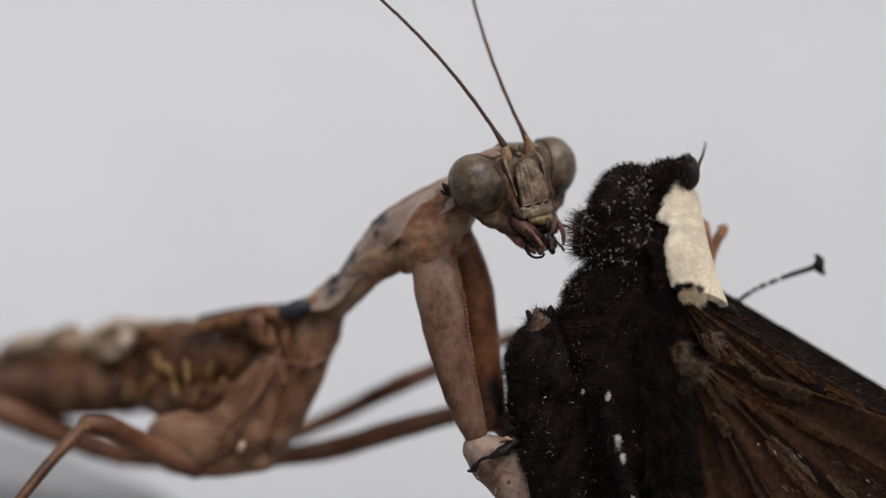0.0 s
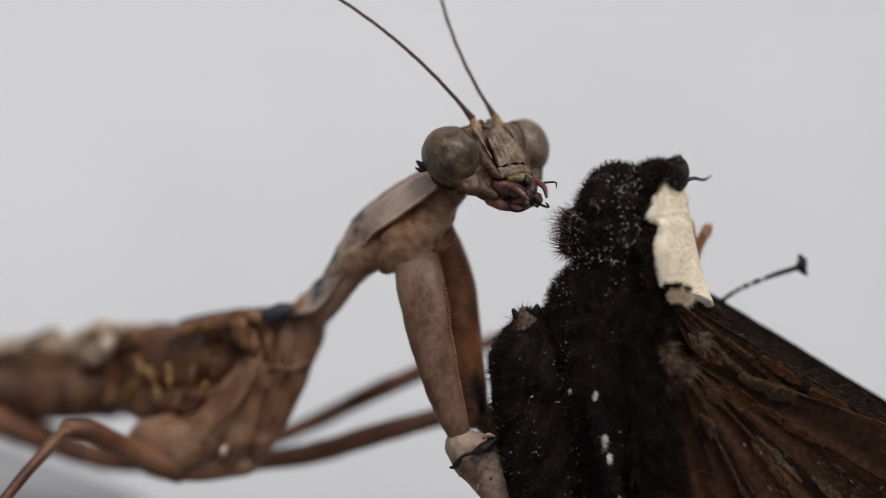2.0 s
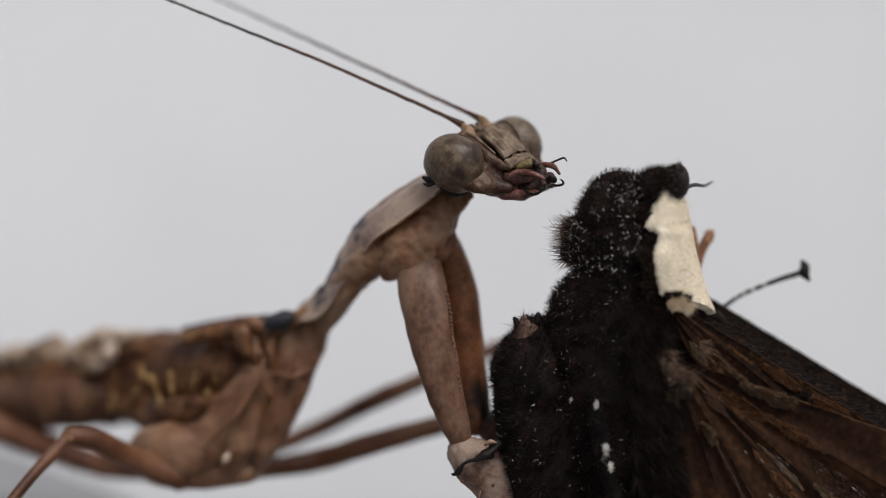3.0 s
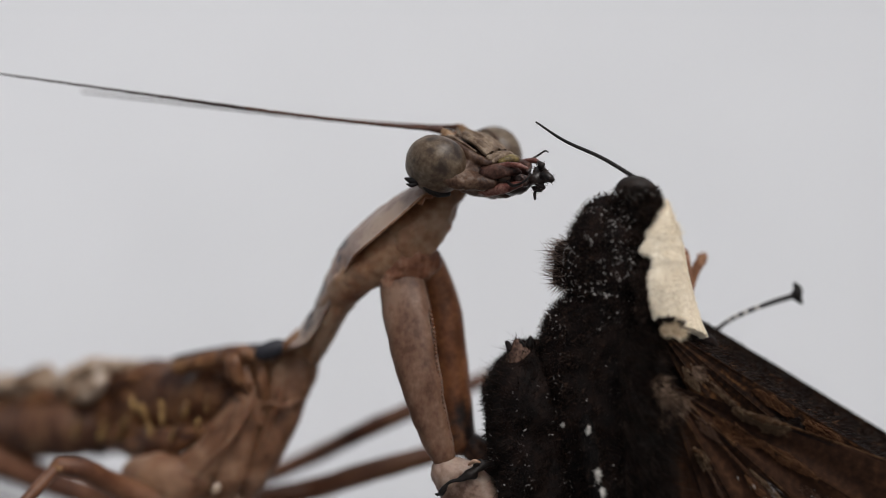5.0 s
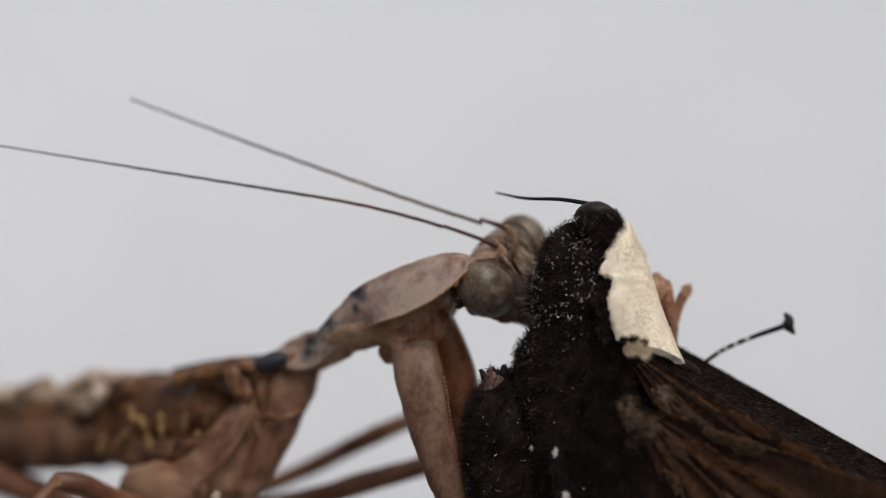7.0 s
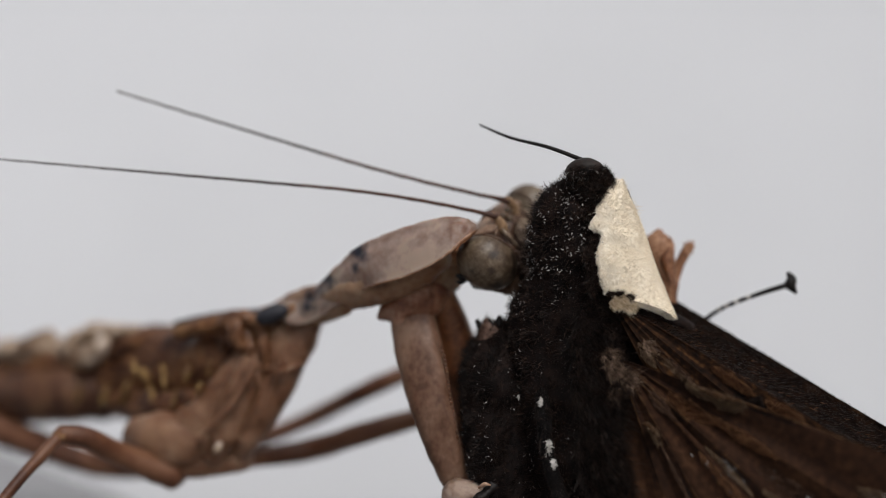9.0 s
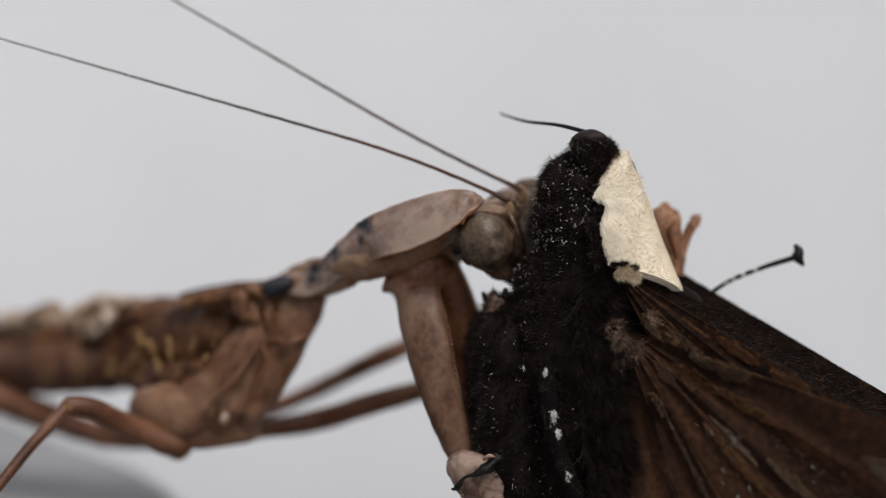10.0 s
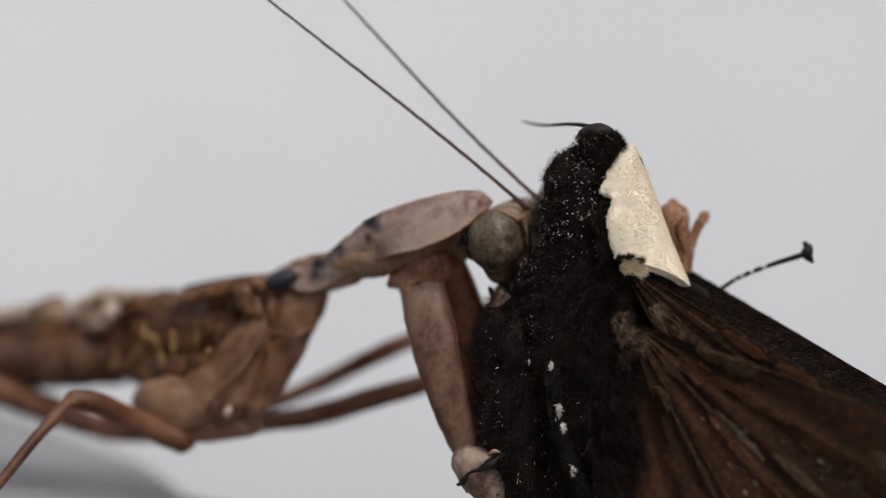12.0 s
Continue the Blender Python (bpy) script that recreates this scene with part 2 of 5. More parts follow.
def build_mantis():
    m = {}
    sh = Shape().tube([(-49.97, 32.00, 6.66), (-38.86, 25.00, 7.64), (-30.44, 19.00, 8.56), (-24.54, 15.00, 9.11), (-20.85, 15.00, 9.30), (-17.38, 12.75, 9.84)],
                      [1.2, 1.75, 1.85, 1.95, 1.9, 1.75], [1.4, 2.1, 2.3, 2.4, 2.3, 2.1], seg=20, sub=8, rings=0.03, lump=0.08)
    m["back"], m["hips"], m["fore_thighs"] = [], [], []
    ab = part("abdomen", sh, ABDOMEN, mantis, "dark brown ringed abdomen")
    sh = Shape().tube([(-22.87, 15.60, 9.75), (-19.15, 14.10, 10.50), (-15.26, 11.10, 11.15), (-12.05, 8.70, 11.56), (-9.84, 7.50, 12.04), (-8.55, 6.75, 12.97)],
                      [1.6, 2.45, 2.8, 2.75, 2.35, 1.35], [1.8, 2.4, 2.6, 2.4, 1.8, 1.0], seg=24, sub=6, lump=0.12)
    sh.tube([(-15.14, 7.20, 13.53), (-12.56, 5.85, 14.12), (-10.49, 5.10, 14.26)], [0.5, 0.55, 0.4], seg=10)
    sh.tube([(-12.00, 6.40, 13.19), (-9.95, 5.90, 13.69), (-8.62, 5.70, 14.22), (-7.70, 5.70, 14.62)], [0.9, 1.15, 1.0, 0.7], [0.9, 1.1, 1.0, 0.7], seg=16)
    sh.tube([(-19.62, 11.00, 8.88), (-17.45, 8.50, 8.96), (-15.43, 7.00, 9.22), (-13.12, 6.20, 9.98)], [0.8, 0.95, 0.9, 0.5], seg=16, lump=0.2)
    th = part("thorax", sh, THORAX, mantis, "mottled brown thorax with yellow streaks", skin=0.16, rough=0.24)
    m["back"] += [ab, th]
    # crumpled hinge lobes below the neck joint
    for pts, r in (([(-11.64, 5.00, 14.72), (-11.39, 4.70, 13.96), (-11.17, 4.70, 13.19), (-11.09, 5.00, 12.55)], [0.3, 0.5, 0.42, 0.2]), ([(-10.04, 4.70, 14.28), (-9.84, 4.45, 13.47), (-9.74, 4.40, 12.57), (-9.70, 4.60, 11.72)], [0.2, 0.34, 0.32, 0.2]),
                   ([(-12.62, 5.80, 13.96), (-11.82, 5.30, 14.31), (-10.96, 5.00, 14.46), (-10.39, 4.90, 14.27)], [0.4, 0.6, 0.6, 0.4]), ([(-10.84, 4.90, 13.69), (-10.56, 4.70, 12.80), (-10.38, 4.80, 11.93)], [0.25, 0.36, 0.2]),
                   ([(-10.08, 4.50, 11.54), (-9.10, 4.40, 11.67), (-8.17, 4.70, 11.71)], [0.12, 0.2, 0.12]), ([(-11.12, 5.00, 12.07), (-10.35, 4.60, 11.40), (-9.87, 4.40, 10.52)], [0.2, 0.3, 0.2])):
        m["back"].append(part("hinge_lobe", Shape().tube(pts, r, seg=16, sub=5, lump=0.35), HINGE, mantis, "orange brown crumpled ridge", rough=0.25))
    # plates that carry the legs
    plates = (
        (([(-7.30, 5.60, 15.34), (-7.65, 5.20, 13.67), (-8.29, 5.10, 11.80), (-9.17, 4.90, 9.66), (-10.16, 5.10, 7.53), (-10.64, 5.70, 6.29)], [1.0, 1.0, 0.95, 0.95, 0.75, 0.4], [0.8, 0.9, 1.0, 1.0, 0.8, 0.5]),
         ([(-8.23, 5.20, 14.64), (-8.86, 5.00, 13.17), (-9.17, 4.90, 11.59)], [0.6, 0.7, 0.5], [0.4, 0.5, 0.4])),
        (([(-8.96, 5.80, 13.63), (-9.93, 5.30, 12.04), (-10.83, 5.20, 10.10), (-11.56, 5.30, 7.82), (-12.34, 5.50, 6.16)], [0.8, 1.0, 1.15, 1.1, 0.6], [0.7, 0.9, 1.0, 1.0, 0.7]),),
        (([(-10.27, 5.80, 12.81), (-11.54, 5.60, 10.71), (-13.01, 5.60, 8.36), (-14.35, 5.80, 7.09), (-15.21, 6.00, 6.01)], [0.5, 0.9, 1.25, 1.3, 0.8], [0.6, 0.8, 0.9, 0.9, 0.7]),
         ([(-10.63, 5.20, 12.05), (-12.27, 5.10, 10.18), (-14.00, 5.20, 8.65)], [0.18, 0.24, 0.12], None)),
        (([(-13.33, 5.60, 7.29), (-14.82, 5.70, 7.11), (-16.26, 6.00, 7.19), (-17.24, 6.50, 7.08), (-17.86, 6.90, 6.71)], [1.2, 1.5, 1.55, 1.3, 0.9], [0.9, 1.0, 0.95, 0.8, 0.6]),),
        (([(-17.25, 7.40, 5.49), (-15.30, 6.40, 5.54), (-13.43, 6.10, 5.73), (-11.11, 6.00, 5.94)], [0.6, 0.75, 0.85, 0.7], None),
         ([(-16.00, 6.60, 6.13), (-14.39, 6.00, 5.81)], [0.6, 0.5], None)))
    for pieces in plates:
        sh = Shape()
        for pts, ra, rb in pieces:
            sh.tube(pts, ra, rb, seg=18, sub=6, lump=0.1)
        m["hips"].append(part("leg_base", sh, HIP, mantis, "greyish brown mottled plate at the root of a leg", skin=0.14, rough=0.12))
    m["hips"].append(part("pale_spot", Shape().ball((-12.37, 4.40, 6.87), (0.22, 0.2, 0.42), lump=0.5, turn=Matrix.Rotation(radians(28), 3, "Y")), PAD, mantis, "small pale translucent spot"))
    for pts, r in (([(-10.06, 4.40, 13.02), (-10.67, 3.80, 10.91), (-12.13, 3.80, 8.94), (-14.03, 5.00, 7.06)], [0.06, 0.16, 0.16, 0.06]), ([(-9.29, 3.90, 11.41), (-8.25, 3.70, 11.71), (-7.32, 4.50, 12.11)], [0.06, 0.15, 0.08]),
                   ([(-8.47, 4.50, 13.40), (-8.84, 3.90, 11.53), (-9.48, 3.90, 9.62)], [0.06, 0.13, 0.05])):
        part("ridge", Shape().tube(pts, r, seg=10, sub=6, lump=0.4), HIP, th)
    part("dark_spot", Shape().ball((-9.24, 4.00, 14.71), (0.95, 0.5, 0.5), lump=0.3, turn=Matrix.Rotation(radians(-24), 3, "Y")), SPOT, th, "large blue black spot")
    for a, b, r in (((-17.26, 7.15, 11.37), (-16.82, 7.00, 10.22), 0.24), ((-16.76, 7.00, 10.22), (-16.49, 7.30, 8.85), 0.3), ((-18.43, 8.35, 10.40), (-18.95, 8.80, 9.16), 0.26),
                    ((-14.23, 5.35, 11.71), (-14.42, 5.35, 10.74), 0.24), ((-14.97, 5.80, 10.36), (-15.27, 5.95, 9.36), 0.18), ((-13.46, 5.05, 10.77), (-13.65, 5.05, 10.12), 0.16), ((-20.07, 9.40, 9.94), (-20.33, 9.85, 8.85), 0.24), ((-22.27, 11.65, 10.04), (-22.49, 11.80, 8.78), 0.25), ((-15.94, 6.30, 11.62), (-15.72, 6.20, 10.31), 0.26), ((-13.00, 5.40, 12.03), (-13.11, 5.30, 11.13), 0.2), ((-17.90, 7.60, 11.83), (-17.68, 7.50, 10.90), 0.22)):
        part("yellow_streak", Shape().tube([a, Vector(a).lerp(Vector(b), 0.5), b], [r * 0.4, r * 0.75, r * 0.3], [0.36, 0.42, 0.36], seg=12, lump=0.9), STREAK, th)
    # folded wings along the back, with crumpled pale pads on them
    fold = Shape().tube([(-33.94, 22.00, 9.37), (-29.10, 18.50, 10.24), (-25.23, 16.00, 10.86), (-21.82, 14.50, 11.63), (-18.40, 12.50, 12.66), (-15.14, 10.50, 13.37)], [0.8, 1.0, 1.1, 1.1, 0.9, 0.5], [1.4, 1.8, 1.9, 1.8, 1.5, 0.8], seg=20, sub=8, lump=0.3)
    m["back"].append(part("folded_wing", fold, THORAX, mantis, "dark brown folded wing", rough=0.5))
    for pts, r in (([(-32.37, 20.00, 10.09), (-30.45, 18.50, 11.13), (-28.57, 17.00, 11.64), (-27.10, 16.00, 11.43)], [0.5, 0.8, 0.8, 0.5]),
                   ([(-27.40, 16.00, 11.35), (-26.42, 15.30, 12.16), (-25.58, 15.00, 12.40), (-24.42, 14.60, 11.84)], [0.5, 0.8, 0.75, 0.5]),
                   ([(-24.00, 14.20, 11.00), (-23.58, 14.00, 11.97), (-23.01, 13.80, 12.49), (-22.17, 13.40, 11.94)], [0.4, 0.75, 0.7, 0.5]),
                   ([(-22.73, 12.60, 11.29), (-22.03, 12.40, 11.60), (-21.26, 12.20, 12.12), (-20.77, 12.00, 12.63)], [0.35, 0.55, 0.6, 0.4]),
                   ([(-22.42, 13.40, 12.52), (-21.40, 13.00, 13.13), (-20.04, 12.60, 13.16), (-18.57, 12.00, 13.20)], [0.5, 0.7, 0.55, 0.4])):
        m["back"].append(part("wing_pad", Shape().tube(pts, r, [q * 1.3 for q in r], seg=18, sub=8, lump=0.6), PAD, mantis, "crumpled pale wing pad", rough=0.6))
    part("dark_edge", Shape().tube([(-15.39, 8.40, 14.06), (-13.19, 7.50, 14.45), (-11.04, 6.60, 14.70), (-10.14, 6.30, 14.81)], [0.15, 0.22, 0.25, 0.2], [0.6, 0.7, 0.7, 0.5], seg=10, sub=5, lump=0.3), SPOT, th, "blue black stripe along the back")
    # bases of the walking legs
    part("leg_base", Shape().tube([(-12.59, 12.00, 9.29), (-12.77, 12.00, 7.15), (-12.52, 12.00, 5.20)], [1.2, 0.8, 0.5], seg=16, lump=0.2), HIP, mantis)
    # walking legs: thigh, shin and foot
    legs = [
        ([(-15.21, 6.00, 5.58), (-17.78, 4.50, 6.98), (-19.28, 3.00, 8.17), (-20.55, 2.25, 8.53)], [0.85, 0.68, 0.6, 0.52], [(-20.55, 2.25, 8.53), (-22.32, 0.00, 5.27), (-26.07, -4.50, 1.50)]),
        ([(-17.22, 12.00, 4.95), (-21.18, 13.50, 4.83), (-24.63, 14.10, 5.75), (-29.09, 15.30, 7.11), (-33.00, 14.00, 9.05)], [0.65, 0.75, 0.85, 1.0, 0.7], [(-33.00, 14.00, 9.05), (-37.58, 16.00, 2.82), (-41.58, 18.00, -2.17)]),
        ([(-11.52, 7.50, 5.64), (-7.73, 9.75, 5.93), (-3.51, 8.00, 7.41), (2.63, 10.00, 8.77)], [0.55, 0.68, 0.66, 0.5], [(2.63, 10.00, 8.77), (3.96, 9.00, 2.13), (4.59, 8.00, 0.33)]),
        ([(-12.48, 13.50, 5.48), (-8.19, 14.10, 7.21), (-3.65, 11.00, 9.69), (3.46, 13.00, 12.55)], [0.48, 0.54, 0.54, 0.45], [(3.46, 13.00, 12.55), (6.18, 11.00, 2.39), (8.07, 9.00, 0.42)]),
    ]
    for femur, r, shin in legs:
        thigh = part("thigh", Shape().tube(femur, r, seg=14, sub=6, lump=0.1), LEG, mantis, rough=0.12)
        if shin[0][0] > 0:
            m["fore_thighs"].append(thigh)
        a, b = Vector(shin[0]), Vector(shin[-1])
        b.z = 0.25
        mid = a.lerp(b, 0.35) + V(0, 0, 0.3)
        part("shin", Shape().tube([a, mid, b], [0.36, 0.31, 0.2], seg=12, sub=6, lump=0.12), LEG, mantis, rough=0.1)
        part("knee", Shape().ball(a + V(0, -0.1, -0.05), (0.5, 0.45, 0.42), seg=14, lump=0.3), SKIN_DARK, mantis, "darker knee joint", rough=0.15)
        toe = b + (b - a).normalized() * 0.5
        s = 1 if toe.x > a.x else -1
        part("foot", Shape().tube([(b.x, b.y, 0.25), (b.x + s * 1.2, b.y, 0.12), (b.x + s * 3.0, b.y - 0.4, 0.08)], [0.16, 0.1, 0.06], seg=8), LEG, mantis)
    # long neck (prothorax) with its shield, turning about the joint
    ax = [(-8.44, 6.40, 13.85), (-7.33, 5.20, 15.10), (-5.90, 3.70, 16.44), (-4.39, 2.00, 17.70), (-2.80, 1.20, 18.85), (-1.27, 1.10, 20.00), (-0.20, 1.10, 20.60)]
    sh = Shape().tube(ax, [0.85, 1.0, 0.95, 0.95, 1.15, 1.2, 0.8], [0.7, 0.75, 0.75, 0.85, 1.0, 1.0, 0.7], seg=20, sub=6, lump=0.06)
    sh.tube([(-3.20, 1.00, 18.50), (-1.90, 1.10, 18.95), (-0.90, 1.20, 19.20)], [0.7, 0.8, 0.5], [0.75, 0.8, 0.5], seg=16)
    sh.tube([(-7.05, 5.00, 14.33), (-6.10, 3.80, 15.42), (-4.78, 2.20, 16.79)], [0.45, 0.6, 0.5], [0.5, 0.6, 0.5], seg=14)
    m["neck"] = part("prothorax", sh, NECK, mantis, "long brown neck segment", pivot=JOINT, skin=0.13, rough=0.26)
    part("saddle", Shape().ball((-8.00, 4.12, 15.22), (0.9, 0.34, 0.36), seg=18, lump=0.3, turn=Matrix.Rotation(radians(-32), 3, "Y")), HINGE, m["neck"], "orange brown patch behind the shield", pivot=JOINT, rough=0.1)
    # shield: a roof along the neck; ridge, fall to the rim and half-width at each station
    ridge = [Vector(q) for q in ((-9.48, 5.30, 14.77), (-8.16, 4.60, 15.58), (-7.14, 4.00, 16.08), (-5.77, 2.90, 18.31), (-4.94, 2.30, 19.68), (-4.14, 1.90, 20.63), (-2.57, 1.30, 21.74), (-1.10, 0.90, 22.58), (0.20, 0.60, 23.02), (1.10, 0.50, 22.92), (1.50, 0.50, 22.66))]
    fall, half = (0.5, 0.78, 1.0, 1.30, 1.52, 1.72, 1.84, 1.70, 1.30, 0.62, 0.05), (0.6, 0.82, 1.02, 1.36, 1.62, 1.88, 2.00, 1.85, 1.45, 0.72, 0.06)
    line, wid = spline(ridge, 6), spline([(f, h, 0) for f, h in zip(fall, half)], 6)

    def shield(u, v, lift=0.0):
        k = u * (len(line) - 1)
        i = min(int(k), len(line) - 2)
        q, w = line[i].lerp(line[i + 1], k - i), wid[i].lerp(wid[i + 1], k - i)
        t = (line[min(i + 2, len(line) - 1)] - line[max(i - 2, 0)]).normalized()
        s = (V(0, 1, 0) - t.y * t).normalized()
        up = t.cross(s)
        if up.z < 0:
            up = -up
        a = (v - 0.5) * 2
        keel = 0.07 * math.exp(-(a / 0.09) ** 2) - 0.05 * math.exp(-((abs(a) - 0.2) / 0.1) ** 2)
        flare = 0.16 * max(0.0, (abs(a) - 0.86) / 0.14) ** 2
        dent = 0.10 * noise.noise(V(k * 0.45, a * 1.6, 2.0)) * (1 - abs(a) ** 3)
        return q + s * (a * w.y) + up * (-abs(a) ** 1.6 * w.x + (keel + flare + dent) * min(1, w.x) + lift)
    part("neck_shield", Shape().grid(shield, 90, 40, 0.13), SHIELD, m["neck"], "pinkish grey translucent neck shield with dark spots", pivot=JOINT)
    for v in (0.0, 1.0):
        rim = [shield(0.36 + 0.64 * i / 20, v) for i in range(21)]
        part("shield_rim", Shape().tube(rim, [0.03] + [0.07] * 19 + [0.05], seg=8, sub=3, lump=0.4), RIM, m["neck"], "thin pale tan rim", pivot=JOINT)
    # orange brown lining that shows below the front of the shield
    for s in (0.04, 0.96):
        lin = [shield(0.80 + 0.20 * i / 14, s, -0.14 - 0.06 * math.sin(i * 1.3)) for i in range(15)]
        part("shield_lining", Shape().tube(lin, [0.03] + [0.12] * 13 + [0.08], [0.03] + [0.16] * 13 + [0.1], seg=10, sub=3, lump=0.5), COXA_FAR, m["neck"], "orange brown folded lining of the shield", pivot=JOINT, rough=0.1)
    # soft throat: folded skin between neck and head
    sh = Shape().tube([(0.94, 0.90, 22.24), (0.20, 0.85, 21.27), (-0.75, 0.65, 20.12), (-1.55, 0.50, 19.14), (-2.30, 0.50, 18.19), (-3.10, 0.80, 17.50)], [0.7, 1.0, 1.45, 1.6, 1.3, 0.6], [0.75, 0.9, 1.0, 1.05, 0.9, 0.5], seg=24, lump=0.1)
    for q, r in (((1.27, 0.70, 21.71), (0.42, 0.5, 0.36)), ((0.85, 0.70, 21.11), (0.5, 0.55, 0.4)), ((0.18, 0.80, 20.11), (0.55, 0.6, 0.6)), ((0.00, 0.40, 20.95), (0.5, 0.4, 0.4))):
        sh.ball(q, r, seg=14, lump=0.5, freq=1.5)
    m["throat"] = part("throat", sh, NECK, mantis, "soft brown wrinkled throat", pivot=(0.48, 0.40, 20.19), skin=0.1, rough=0.34)
    # grasping legs
    def coxa(q, wide):
        """Keeled in front, so that its edges stay crisp."""
        return Shape().tube(q, wide, [0.8, 0.85, 0.85, 0.8, 0.75, 0.7, 0.6], seg=28, sub=6, lump=0.07, flat=0.8)
    sh = coxa([(-1.40, 1.00, 18.53), (-1.30, 0.50, 17.56), (-0.96, -0.20, 15.84), (-0.47, -0.80, 13.49), (0.12, -0.90, 11.13), (0.65, -0.90, 9.51), (0.95, -0.80, 8.60)], [1.15, 1.27, 1.27, 1.16, 0.94, 0.75, 0.6])
    m["coxa_near"] = part("grasping_leg_base", sh, COXA, mantis, "thick greyish brown grasping leg base with a beaded edge", pivot=(-1.31, -0.60, 18.23), rough=0.12)
    sh = Shape().tube([(-3.04, 0.90, 18.17), (-2.36, 0.60, 18.47), (-1.39, 0.50, 18.89), (-0.48, 0.60, 19.14), (0.34, 1.00, 19.20)], [0.3, 0.8, 1.2, 1.15, 0.7], [0.35, 0.65, 0.8, 0.8, 0.6], seg=24, sub=6, lump=0.16)
    sh.tube([(-2.08, 0.30, 18.29), (-1.86, 0.10, 17.63)], [0.6, 0.4], [0.5, 0.35], seg=14, lump=0.2)
    sh.tube([(-0.60, 0.40, 18.98), (-0.18, 0.65, 18.23)], [0.6, 0.35], [0.5, 0.4], seg=14, lump=0.2)
    for a, b in (((-2.53, 0.15, 18.05), (-1.47, -0.20, 18.35)), ((-1.86, -0.05, 19.01), (-0.96, -0.25, 18.77)), ((-1.08, 0.00, 19.43), (-0.36, -0.05, 18.83))):
        sh.tube([a, Vector(a).lerp(Vector(b), 0.5) + V(0, -0.06, 0.05), b], [0.06, 0.16, 0.06], seg=10, lump=0.5)
    part("chest", sh, CHEST, m["coxa_near"], "reddish brown wrinkled chest skin", pivot=(-1.31, -0.60, 18.23), skin=0.1, rough=0.34)
    edge = spline([(0.03, -0.60, 17.40), (0.41, -1.00, 15.58), (0.59, -1.30, 13.83), (0.91, -1.40, 11.78), (1.35, -1.30, 9.56)], 8)
    for k in range(4, len(edge) - 1):
        w = 0.07 + 0.03 * abs(math.sin(k * 2.3))
        part("bead", Shape().ball(edge[k] + V(-0.07, 0.08, 0), (w, w, w * 1.3), seg=8, lump=0.4), COXA, m["coxa_near"], pivot=tuple(edge[k]))
    sh = Shape().tube([(-0.18, 1.40, 19.39), (0.43, 1.60, 18.28), (0.82, 1.70, 16.68), (1.05, 1.70, 14.84), (1.32, 1.70, 12.68), (1.53, 1.60, 10.85), (1.78, 1.50, 9.17)],
                      [0.85, 0.84, 0.98, 1.02, 1.0, 0.97, 0.91], [0.8, 0.8, 0.8, 0.8, 0.75, 0.7, 0.7], seg=20, sub=6, lump=0.05)
    m["coxa_far"] = part("grasping_leg_base", sh, COXA_FAR, mantis, "orange brown inner face of a grasping leg base, black patch below", pivot=(0.49, 1.50, 19.14), rough=0.08)
    sh = Shape().tube([(0.83, -0.90, 8.23), (1.59, -1.10, 7.68), (2.97, -1.20, 6.46), (4.30, -1.20, 5.28), (6.42, -0.60, 3.37)],
                      [0.85, 1.25, 1.4, 1.4, 0.8], [0.7, 0.95, 1.0, 1.0, 0.7], seg=18, sub=6, lump=0.09)
    m["femur_near"] = part("grasping_thigh", sh, FEMUR, mantis, "pinkish tan grasping thigh with a dark band", pivot=(0.92, -0.90, 8.47))
    band = Shape().tube([(3.52, -2.00, 8.67), (2.90, -2.20, 8.62), (2.25, -2.35, 8.24), (1.68, -2.40, 7.96), (1.16, -2.30, 7.77), (0.81, -2.10, 7.33), (0.55, -1.80, 7.07)], [0.12, 0.2, 0.2, 0.12, 0.14, 0.12, 0.05], seg=10, lump=0.9)
    for q, w in (((2.72, -2.20, 8.73), 0.22), ((2.37, -2.30, 8.11), 0.2), ((1.39, -2.30, 7.82), 0.16), ((0.64, -1.90, 7.12), 0.14)):
        band.ball(q, (w * 1.4, w * 0.6, w * 0.8), lump=1.0, freq=3.0, seg=12)
    part("black_band", band, BLACK, m["femur_near"], "crumpled black moth leg clinging to the thigh", pivot=(0.92, -0.90, 8.47), skin=0.06, rough=0.3)
    part("pale_shred", Shape().tube([(2.14, -2.30, 8.69), (2.42, -2.50, 8.90), (2.71, -2.50, 8.84)], [0.06, 0.12, 0.05], seg=8, lump=0.8), RIM, m["femur_near"], "pale shred stuck to the thigh", pivot=(0.92, -0.90, 8.47))
    for q, r in (((0.99, -1.90, 6.74), 0.10), ((1.40, -2.00, 6.38), 0.08), ((1.91, -2.20, 6.88), 0.07), ((2.55, -2.20, 6.59), 0.08), ((3.02, -2.10, 6.11), 0.1)):
        part("wart", Shape().ball(q, (r, r * 0.7, r), seg=8, lump=0.6), COXA, m["femur_near"], pivot=(0.92, -0.90, 8.47))
    for k in range(7):
        q = Vector((1.92, -2.00, 6.26)).lerp(Vector((4.54, -2.00, 4.14)), k / 6)
        part("spine", Shape().tube([q, q + V(-0.1, -0.2, -0.35)], [0.08, 0.02], seg=6), COXA, m["femur_near"], pivot=tuple(q))
    sh = Shape().tube([(2.39, 1.50, 9.17), (3.25, 1.40, 8.42), (5.07, 1.20, 6.31), (7.21, 1.20, 3.86)], [0.75, 0.85, 1.0, 0.8], seg=14, lump=0.1)
